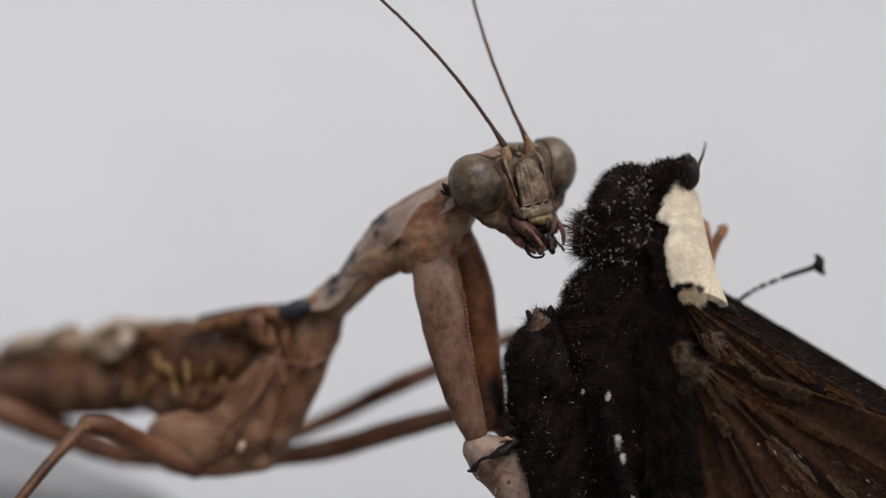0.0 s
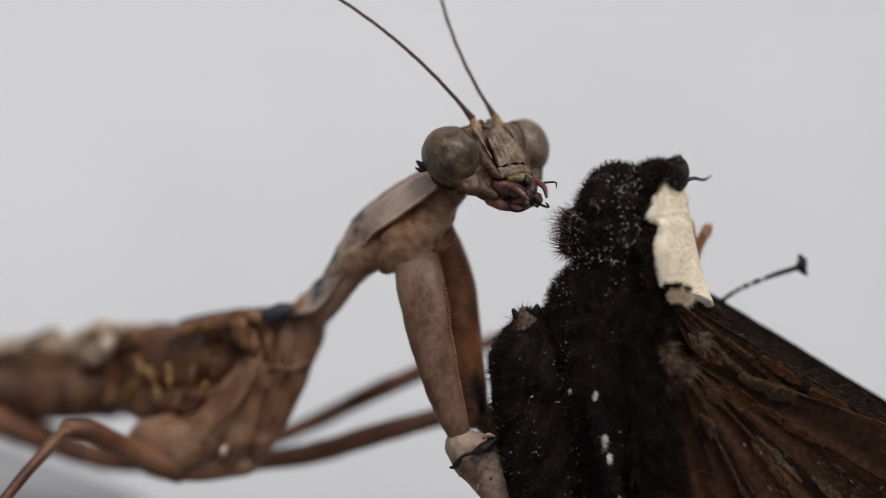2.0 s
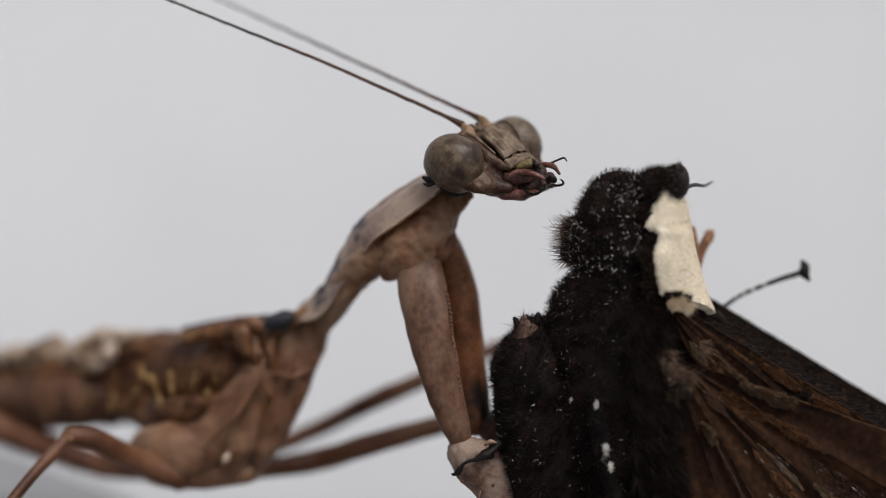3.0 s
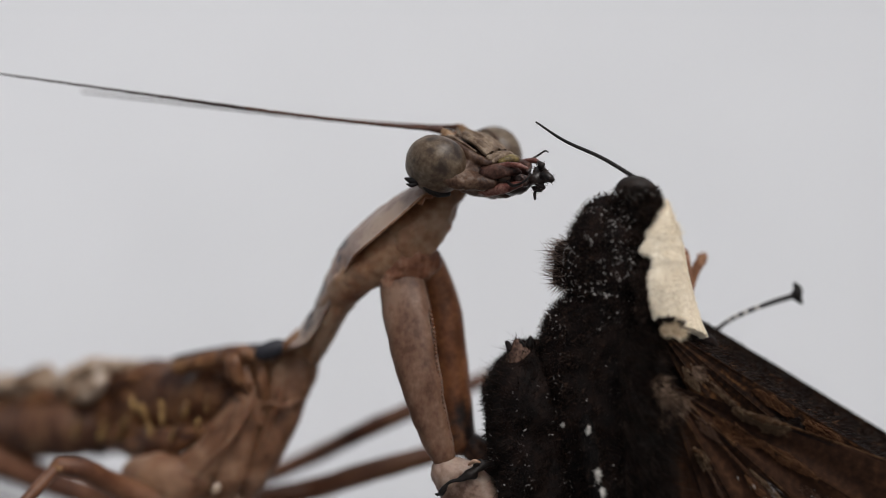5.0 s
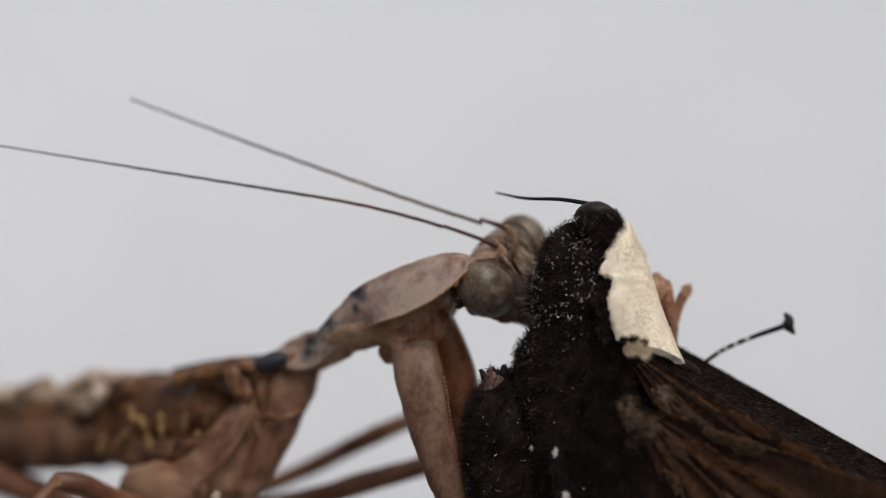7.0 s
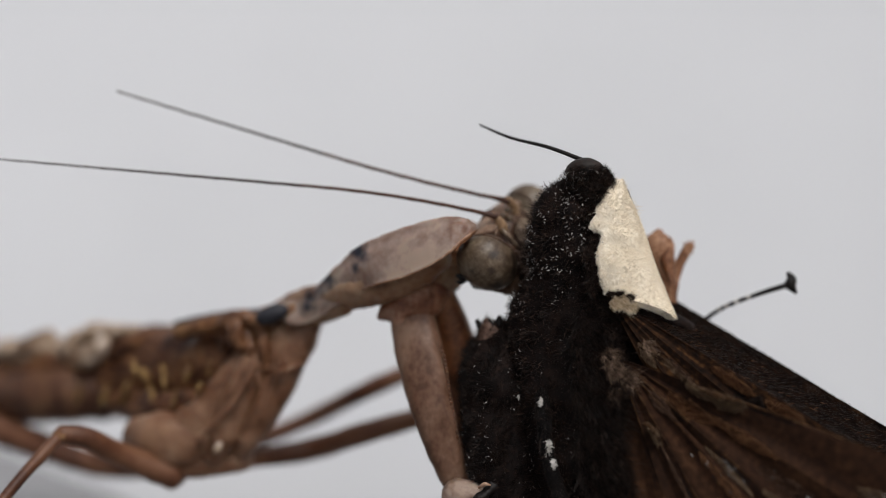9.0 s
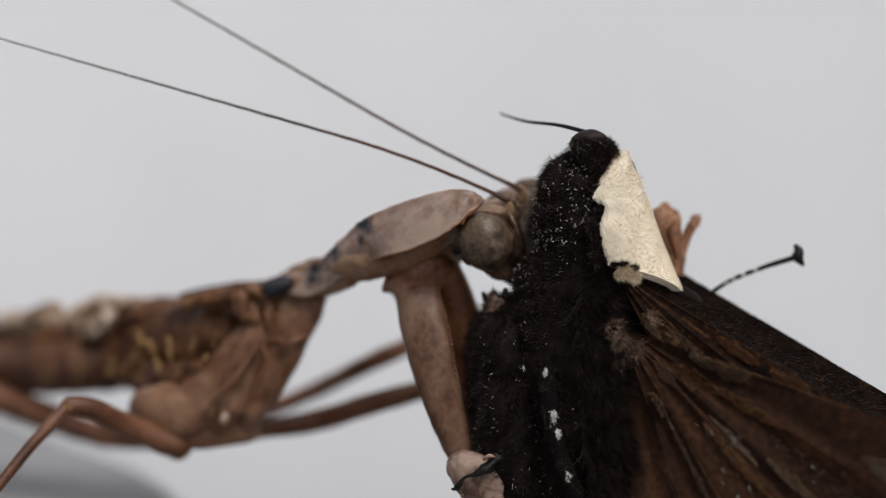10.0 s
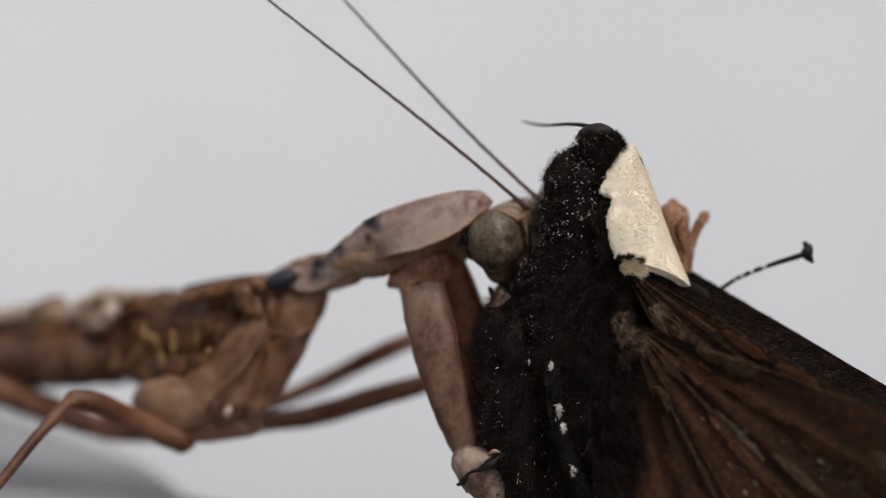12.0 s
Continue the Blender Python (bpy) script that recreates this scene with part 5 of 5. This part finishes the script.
def wing(name, root, a0, a1, length, veins, slope, pleat, material, label):
    """A fan from its root; angles in degrees below the horizontal; slope: change of depth along the wing."""
    o = Vector(root)

    def spread(u):
        return u + 0.035 * math.sin(u * 9.0 + a0) + 0.018 * math.sin(u * 23.0 + a0 * 2) if 0.02 < u < 0.98 else u

    def at(u, r, lift=0.0):
        a = radians(a0 + (a1 - a0) * spread(u))
        tri = 0.5 + 0.5 * math.cos(u * veins * 2 * math.pi)
        y = pleat * (0.5 - tri) * min(1, r / 7) + slope * r * (0.4 + 0.6 * math.cos(a)) + (0.5 * noise.noise(V(u * 3, r * 0.2, a0)) + 0.12 * noise.noise(V(u * 10, r * 0.6, a0))) * min(1, r / 12)
        return o + V(math.cos(a) * r, y - lift, -math.sin(a) * r)

    def reach(u):
        a = radians(a0 + (a1 - a0) * spread(u))
        return min(length, (o.z - 1.2) / max(math.sin(a), 0.01)) * (0.96 + 0.04 * noise.noise(V(u * 30, 3, a0)))
    sh = Shape().grid(lambda u, v: at(u, 0.3 + (reach(u) - 0.3) * v), veins * 10, 48, 0.1)
    sh.uv = [(i * 1.0, j * reach(i) / length) for i, j in sh.uv]
    w = part(name, sh, material, moth, label)
    for i in range(veins + 1):
        u = i / veins
        pts = [at(u, reach(u) * f, 0.05) for f in (0.08, 0.2, 0.36, 0.5, 0.7, 0.93)]
        part("vein", Shape().tube(pts, [0.03, 0.05, 0.055, 0.045, 0.04, 0.02], seg=8, sub=6, lump=0.5), VEIN if material is WING else material, w)
        if material is WING and i < veins:
            # dark crease beside each vein and a fine ridge between
            for du, f0, rr, mm in ((0.018, 0.12, 0.045, BROWNBLACK),):
                pts = [at(u + du, reach(u + du) * f, 0.012) for f in (f0, f0 + 0.12, f0 + 0.25, f0 + 0.4, 0.92)]
                part("crease", Shape().tube(pts, [rr * 0.4, rr, rr, rr * 0.9, rr * 0.5], seg=8, sub=4, lump=0.6), mm, w)
    # patches of lighter scales lying along the wing: (degrees, from, to, half-width in mm, count)
    if material is WING:
        streaks = [(20, 3.6, 5.0, 0.2, 520, 0), (19.6, 4.6, 6.5, 0.34, 1100, 0), (33, 3.0, 5.6, 0.45, 700, 3), (30, 5.0, 9.0, 0.4, 600, 3), (48, 2.2, 4.0, 0.4, 700, 1), (44, 6.0, 9.2, 0.2, 420, 0), (43.5, 6.6, 8.8, 0.35, 18, 2),
                   (65, 3.5, 4.7, 0.13, 420, 0), (63.5, 4.5, 11.5, 0.09, 700, 1), (36, 8.5, 14.0, 0.5, 700, 1), (52, 6.0, 11.0, 0.35, 420, 3), (40, 9.4, 12.4, 0.25, 500, 0), (25, 12.8, 15.0, 0.4, 420, 0), (25.5, 13.0, 14.6, 0.4, 60, 2), (36, 9.0, 14.0, 1.3, 26, 2), (52, 5.5, 12.0, 1.4, 18, 2)]
    elif material is WING_FORE:
        streaks = [(56, 2.8, 4.2, 0.16, 420, 0), (47, 4.3, 6.4, 0.1, 360, 1), (33.4, 6.2, 8.6, 0.2, 600, 3), (32.9, 9.2, 11.6, 0.26, 800, 3), (33.2, 12.2, 15.2, 0.32, 800, 3), (36.8, 9.6, 11.0, 0.3, 420, 3), (35.8, 12.6, 14.6, 0.4, 500, 3),
                   (41, 7.5, 9.5, 0.3, 300, 3), (39, 10.5, 12.2, 0.35, 300, 1), (44, 9.0, 11.0, 0.3, 260, 1), (37.6, 7.9, 9.5, 0.35, 700, 4), (36, 11.2, 12.4, 0.35, 700, 4), (40.5, 11.2, 13.2, 0.45, 800, 4), (34.5, 8.6, 9.3, 0.25, 400, 4)]
    else:
        streaks = []
    for deg, r0, r1, hw, n, kind in streaks:
        base = Shape()
        for k in range(13):
            r = r0 + (r1 - r0) * k / 12
            w0 = hw * math.sin(math.pi * (k + 1) / 14) / (radians(a1 - a0) * r) * (1 + 0.6 * noise.noise(V(k * 0.7, 1.0, deg)))
            for s in (-1.0, -0.5, 0.0, 0.5, 1.0):
                u = (deg - a0) / (a1 - a0) + s * w0
                base.v.append(tuple(at(min(max(u, 0.0), 1.0), r, 0.09)))
        base.f = [(5 * k + c, 5 * k + c + 1, 5 * k + c + 6, 5 * k + c + 5) for k in range(12) for c in range(4)]
        d = radians(deg)
        part("scale_streak", Shape().hairs(base, n, 0.22, 0.022, lean=(4.0 * math.cos(d), -0.5, -4.0 * math.sin(d)), seed=int(deg * 10 + r0), spread=0.6, clump=0.5), (SCALE_BUFF, SCALE_BROWN, GLINT, SCALE_RUST, FLANK)[kind], w, smooth=False)
    return w


MO = build_moth()


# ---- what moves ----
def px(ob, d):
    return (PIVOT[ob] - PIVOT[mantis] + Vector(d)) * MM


def swing(pieces, head_rows, side, rows, depth):
    """Lays an antenna's pieces along an arc from the head: rows of seconds, angle at the root and angle further out, in degrees."""
    keys = [[] for _ in pieces]
    for t, a, b, *away in rows:
        k = max(i for i in range(len(head_rows)) if head_rows[i][0] <= t + 1e-6)
        j = min(k + 1, len(head_rows) - 1)
        span = head_rows[j][0] - head_rows[k][0]
        pos = head_rows[k][1].lerp(head_rows[j][1], (t - head_rows[k][0]) / span if span else 0)
        p = pos @ (V(0.75 * side, -1.0, 1.55) * MM)
        for i in range(len(pieces)):
            th = radians(a + (b - a) * min(1.0, i * SEG_LEN / 9))
            q = V(math.cos(th), (away[0] if away else depth) * (1 - 0.3 * i / SEGS), math.sin(th)).normalized()
            turn = q.to_track_quat("X", "Z").to_matrix().to_4x4()
            keys[i].append((t, Matrix.Translation(p) @ turn))
            p = p + q * SEG_LEN * MM
    for ob, r in zip(pieces, keys):
        walk(ob, r)


def motions():
    base = PIVOT[mantis] * MM
    rows = [
        (0, pose(0.00300, 0.00000, 0.02210, -12.6, -13.1, 32.2)),
        (0.2, pose(0.00267, 0.00000, 0.02261, -21.9, -14.1, 34.9)),
        (0.4, pose(0.00272, 0.00000, 0.02277, -32.0, -12.3, 37.1)),
        (0.6, pose(0.00271, 0.00000, 0.02272, -28.6, -12.1, 36.0)),
        (0.8, pose(0.00256, 0.00000, 0.02276, -30.3, -11.5, 36.3)),
        (1, pose(0.00264, 0.00000, 0.02291, -30.9, -12.4, 33.6)),
        (1.2, pose(0.00262, 0.00000, 0.02310, -34.4, -10.4, 36.4)),
        (1.5, pose(0.00254, 0.00000, 0.02343, -32.0, -9.4, 31.4)),
        (1.8, pose(0.00258, 0.00000, 0.02346, -35.6, -6.8, 33.9)),
        (2, pose(0.00250, 0.00000, 0.02355, -36.6, -7.3, 34.9)),
        (2.5, pose(0.00248, 0.00000, 0.02335, -41.2, -4.7, 26.2)),
        (2.8, pose(0.00234, 0.00000, 0.02376, -48.6, -10.7, 37.5)),
        (3.1, pose(0.00221, 0.00000, 0.02390, -53.8, -15.6, 45.7)),
        (4.8, pose(0.00187, 0.00000, 0.02512, -66.6, -9.7, 47.1)),
        (5, pose(0.00168, 0.00000, 0.02518, -61.7, -10.5, 47.5)),
        (5.2, pose(0.00142, 0.00000, 0.02533, -68.5, -11.0, 47.7)),
        (5.5, pose(0.00128, 0.00000, 0.02538, -66.2, -9.5, 48.9)),
        (5.8, pose(0.00084, 0.00000, 0.02613, -67.4, -8.1, 48.3)),
        (6, pose(0.00040, 0.00000, 0.02657, -66.6, -9.8, 49.2)),
        (6.2, pose(0.00065, 0.00000, 0.02652, -66.6, -8.8, 47.7)),
        (6.4, pose(0.00108, 0.00000, 0.02658, -46.6, -19.4, 49.7)),
        (6.5, pose(0.00227, 0.00060, 0.02415, -16.1, -16.1, 49.9)),
        (6.6, pose(0.00348, 0.00120, 0.02167, -14.2, -20.0, 49.8)),
        (6.7, pose(0.00382, 0.00160, 0.02096, -21.5, -31.7, 58.6)),
        (8.3, pose(0.00383, 0.00160, 0.01909, -21.1, -34.5, 47.4)),
        (8.5, pose(0.00371, 0.00160, 0.01874, -21.5, -35.5, 47.0)),
        (9, pose(0.00403, 0.00160, 0.01935, -25.1, -34.5, 51.0)),
        (9.5, pose(0.00374, 0.00160, 0.01869, -22.0, -30.7, 54.1)),
        (10, pose(0.00374, 0.00160, 0.01852, -10.4, -22.8, 53.9)),
        (10.5, pose(0.00367, 0.00160, 0.01813, 2.5, -12.8, 51.6)),
        (11, pose(0.00372, 0.00160, 0.01785, 2.3, -12.7, 52.2)),
        (11.5, pose(0.00397, 0.00160, 0.01793, 2.9, -12.1, 52.5)),
        (12, pose(0.00415, 0.00160, 0.01771, 3.7, -11.3, 52.4)),
    ]
    head_rows = [(t, Matrix.Translation(-base) @ m) for t, m in rows]
    walk(HD["head"], head_rows)
    # neck: pitch up, roll towards the camera and yaw in degrees about the joint, and its shift in millimetres
    ob = M["neck"]
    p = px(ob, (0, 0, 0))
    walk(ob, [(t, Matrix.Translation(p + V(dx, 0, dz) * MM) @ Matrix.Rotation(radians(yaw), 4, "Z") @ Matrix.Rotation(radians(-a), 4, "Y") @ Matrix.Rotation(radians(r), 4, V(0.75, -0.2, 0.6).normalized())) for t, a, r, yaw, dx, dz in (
        (0, -4.2, 0.7, 2.8, -0.4, 0.05), (0.5, -2.7, -0.5, 1.5, -0.2, -0.05), (1, -2.2, -2, 1, -0.1, -0.1), (1.5, -0.3, -4, 0.8, 0, -0.2), (2.5, 0, -5, 0.8, 0, -0.2), (3.2, 1, -5, 0, 0.05, -0.25),
        (4.8, 3.7, -12, -2, 0.25, -0.3), (5.5, 4.24, -14.7, -2.5, 0.29, -0.28), (6, 7.8, -19.9, 3.1, 0.11, 0.45), (6.3, 6.5, -16, 1, 0.1, 0.2), (6.5, 1.5, -4, -1, 0, 0), (6.6, -4.5, 10, -3, -0.2, 0.15), (6.7, -9, 20, -5, -0.4, 0.35),
        (8.3, -12.3, 26.5, -6.5, -0.6, 0.6), (9, -13.3, 25.5, -7.2, -0.61, 0.62), (9.5, -13.3, 25.5, -7.2, -0.61, 0.62), (10.5, -14, 25, -4.5, -0.75, 0.6), (11, -14.5, 24.7, -2.2, -0.87, 0.58), (12, -15, 26.5, -3, -0.83, 0.6))])
    for ob in M["back"]:
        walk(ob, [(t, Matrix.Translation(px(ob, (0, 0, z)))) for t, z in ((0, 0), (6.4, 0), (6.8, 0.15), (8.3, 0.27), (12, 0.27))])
    for k, ob in enumerate(M["hips"] + M["fore_thighs"]):
        high, back = ((0.1, 4.5), (0.3, 3.5), (0.55, 2.0))[k] if k < 3 else (0.55, 0.0)
        c = (V(-7.6, 5.5, 14.6) - PIVOT[ob]) * MM
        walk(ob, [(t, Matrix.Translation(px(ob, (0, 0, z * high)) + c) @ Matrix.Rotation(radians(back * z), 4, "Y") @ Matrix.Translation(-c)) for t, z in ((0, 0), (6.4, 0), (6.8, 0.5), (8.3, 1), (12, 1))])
    shift = ((0, 1, 12), (0.5, 0, 7), (1, 0, 5), (1.5, -1, 0), (2.5, 0, 0), (3.2, -2, -3), (4.8, -14, -18), (5.5, -16, -23), (6, -20, -53),
             (6.3, -18, -34), (6.5, -10, -10), (6.6, 0, 15), (6.7, 5, 35), (8.3, 2, 74), (9, 2, 76), (10.5, 1, 77), (12, 4, 80))
    for key, low, late in (("coxa_near", 0.8, -2.0), ("coxa_far", 0.5, -3.0), ("femur_near", 0, -2.0), ("femur_far", 0, -2.0)):
        ob = M[key]
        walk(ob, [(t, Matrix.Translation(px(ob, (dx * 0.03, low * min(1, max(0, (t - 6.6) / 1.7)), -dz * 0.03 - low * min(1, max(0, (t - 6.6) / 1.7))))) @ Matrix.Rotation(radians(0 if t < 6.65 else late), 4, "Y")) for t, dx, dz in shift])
    ob = M["throat"]
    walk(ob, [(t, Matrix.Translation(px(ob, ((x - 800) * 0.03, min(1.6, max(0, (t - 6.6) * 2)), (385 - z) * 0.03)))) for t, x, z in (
        (0, 806, 390), (0.5, 802, 388), (1.5, 799, 384), (2.5, 800, 385), (3.2, 799, 382), (4.8, 812, 315), (5.5, 813, 305), (6, 806, 262), (6.3, 808, 280), (6.5, 798, 345),
        (6.6, 798, 390), (6.7, 806, 440), (8.3, 826, 470), (9, 828, 472), (10.5, 822, 476), (12, 830, 480))])
    # mouth
    chew = [(i * 0.3, 4 + 9 * math.sin(i * 2.1)) for i in range(41)]
    for s in (-1, 1):
        walk(HD["mandible%d" % s], [(t, pose(0, 0, 0, 0, s * a * 0.5, 0)) for t, a in chew])
    walk(HD["labium"], [(t, pose(0, 0, 0, -a * 0.5, 0, 0)) for t, a in chew])
    walk(HD["crumb"], [(t, pose(0, -0.0002 * k, -0.001 * k)) for t, k in ((0, -1.5), (3.2, -1.5), (4.4, -0.4), (5, 0.0), (5.5, 0.1), (6, 0.2), (6.2, 0.5), (6.4, 1.5), (6.6, -1.2), (12, -1.5))])
    swing(ANT_NEAR, head_rows, -1, [
        (0, 123, 138), (0.4, 130, 148), (1.0, 128, 145), (1.5, 130, 147), (2.0, 130, 148), (2.5, 124, 142), (2.8, 146, 155), (3.1, 156, 158), (4.8, 174, 172), (5.0, 175, 172),
        (5.2, 175, 173), (5.5, 174, 171), (5.8, 181, 175), (6.0, 186, 177), (6.2, 184, 177), (6.4, 172, 165), (6.5, 146, 151.5), (6.6, 146, 151), (6.7, 157, 168), (8.3, 163, 174),
        (8.5, 164, 174), (9, 167, 175), (9.5, 160, 168), (10, 155, 164), (10.5, 145, 154), (11, 147, 154.5), (11.5, 146.5, 152), (12, 139.2, 142)], 0.02)
    swing(ANT_FAR, head_rows, 1, [
        (0, 115, 102), (0.4, 121, 110), (1.0, 120, 102), (1.5, 122, 99), (2.0, 121, 98), (2.5, 120, 91), (2.8, 143, 141, 0.4), (3.1, 154, 155, 0.4), (4.8, 175, 172, 0.25), (5.0, 176, 172, 0.25),
        (5.2, 178, 174, 0.25), (5.5, 176, 171, 0.25), (5.8, 182, 174, 0.25), (6.0, 187, 176, 0.25), (6.2, 185, 176, 0.25), (6.4, 162, 152, 0.3), (6.5, 140, 134), (6.6, 142, 133), (6.7, 159, 157, 0.15), (8.3, 166, 162, 0.08),
        (8.5, 165, 160, 0.08), (9, 168, 163, 0.08), (9.5, 161, 156, 0.08), (10, 155, 150, 0.08), (10.5, 144, 138, 0.08), (11, 143, 137, 0.08), (11.5, 143, 138.5, 0.08), (12, 137.2, 132.5, 0.08)], 0.22)
    # moth, pulled about by the mantis
    walk(moth, [
        (0, pose(0.01243, 0.00029, 0.01472, -1.1, -0.2, -0.9)),
        (0.5, pose(0.01240, 0.00022, 0.01477, -0.8, -0.2, -1.0)),
        (1, pose(0.01240, 0.00007, 0.01485, -0.6, 0.1, -0.3)),
        (1.5, pose(0.01249, -0.00010, 0.01488, -1.0, 0.3, 0.6)),
        (2, pose(0.01249, -0.00010, 0.01493, -0.7, 0.3, 0.6)),
        (2.5, pose(0.01248, 0.00000, 0.01493, 0.0, 0.0, 0.0)),
        (3.2, pose(0.01247, 0.00000, 0.01499, 0.2, 0.0, 0.0)),
        (4.8, pose(0.01250, -0.00010, 0.01525, 1.7, 0.2, 0.0)),
        (5.5, pose(0.01258, -0.00013, 0.01526, 1.5, 0.5, -0.2)),
        (6, pose(0.01291, -0.00041, 0.01550, 3.6, 1.8, 1.5)),
        (6.4, pose(0.01270, -0.00030, 0.01515, 2.0, 0.8, -0.8)),
        (6.5, pose(0.01261, -0.00023, 0.01505, 1.6, 0.4, -1.6)),
        (6.6, pose(0.01210, -0.00030, 0.01485, -1.5, -1.0, -3.4)),
        (6.7, pose(0.01156, -0.00039, 0.01461, -4.2, -1.5, -5.8)),
        (8.3, pose(0.01125, 0.00007, 0.01441, -5.3, 0.0, -11.5)),
        (8.5, pose(0.01112, 0.00031, 0.01437, -4.7, -0.2, -12.7)),
        (9, pose(0.01130, 0.00025, 0.01443, -4.9, -0.2, -14.0)),
        (9.5, pose(0.01138, 0.00014, 0.01432, -6.0, -0.5, -13.9)),
        (10, pose(0.01137, 0.00028, 0.01441, -6.1, -0.7, -15.2)),
        (10.5, pose(0.01157, 0.00018, 0.01432, -5.9, -0.6, -14.0)),
        (11, pose(0.01154, 0.00012, 0.01440, -6.8, -0.4, -14.2)),
        (11.5, pose(0.01155, 0.00009, 0.01442, -6.7, -0.2, -15.6)),
        (12, pose(0.01153, -0.00003, 0.01431, -7.8, -0.8, -16.1)),
    ])
    hp = (PIVOT[MO["head"]] - PIVOT[moth]) * MM
    bend = ((0, 96), (1.5, 101), (2.5, 100), (3.2, 98), (4.4, 16), (4.8, 0), (5.5, 0), (6.6, -4), (8.3, -6), (12, -6))
    slip = {t: V(0 if a > 20 else 0.4 if t < 7 else 0.2, 0, 0 if a > 20 else 0.12) * MM for t, a in bend}
    walk(MO["head"], [(t, Matrix.Translation(hp + slip[t]) @ Matrix.Rotation(radians(a), 4, "Y")) for t, a in bend])
    rows = []
    for t, a, b, tilt in ((0, 96, 50, 66), (1.0, 99, 25, 66), (1.5, 101, 5, 66), (2.5, 100, 5, 64), (3.2, 98, 5, 66), (4.4, 16, 130, 50), (4.8, 0, 134, 24), (5.0, 0, 134, 24), (5.5, 0, 130, 49), (6.0, 0, 130, 51),
                          (6.4, 0, 130, 42), (6.6, -4, 140, 32), (6.7, -4, 152, 32), (8.3, -6, 146, 8), (8.5, -6, 144, 8), (9, -6, 145, 8), (9.5, -6, 150, 18), (10.5, -6, 147, 30), (11.5, -6, 150, 38), (12, -6, 152, 38)):
        at = hp + V(0 if a > 20 else 0.4 if t < 7 else 0.2, 0, 0 if a > 20 else 0.12) * MM + Matrix.Rotation(radians(a), 4, "Y") @ (V(-0.5, -0.9, 1.75) * MM)
        b += 0 if a > 30 else 18
        d = V(math.cos(radians(b)) * math.cos(radians(tilt)), math.sin(radians(tilt)), math.sin(radians(b)) * math.cos(radians(tilt)))
        rows.append((t, Matrix.Translation(at) @ d.to_track_quat("X", "Z").to_matrix().to_4x4()))
    walk(MO["thread"], rows)


motions()
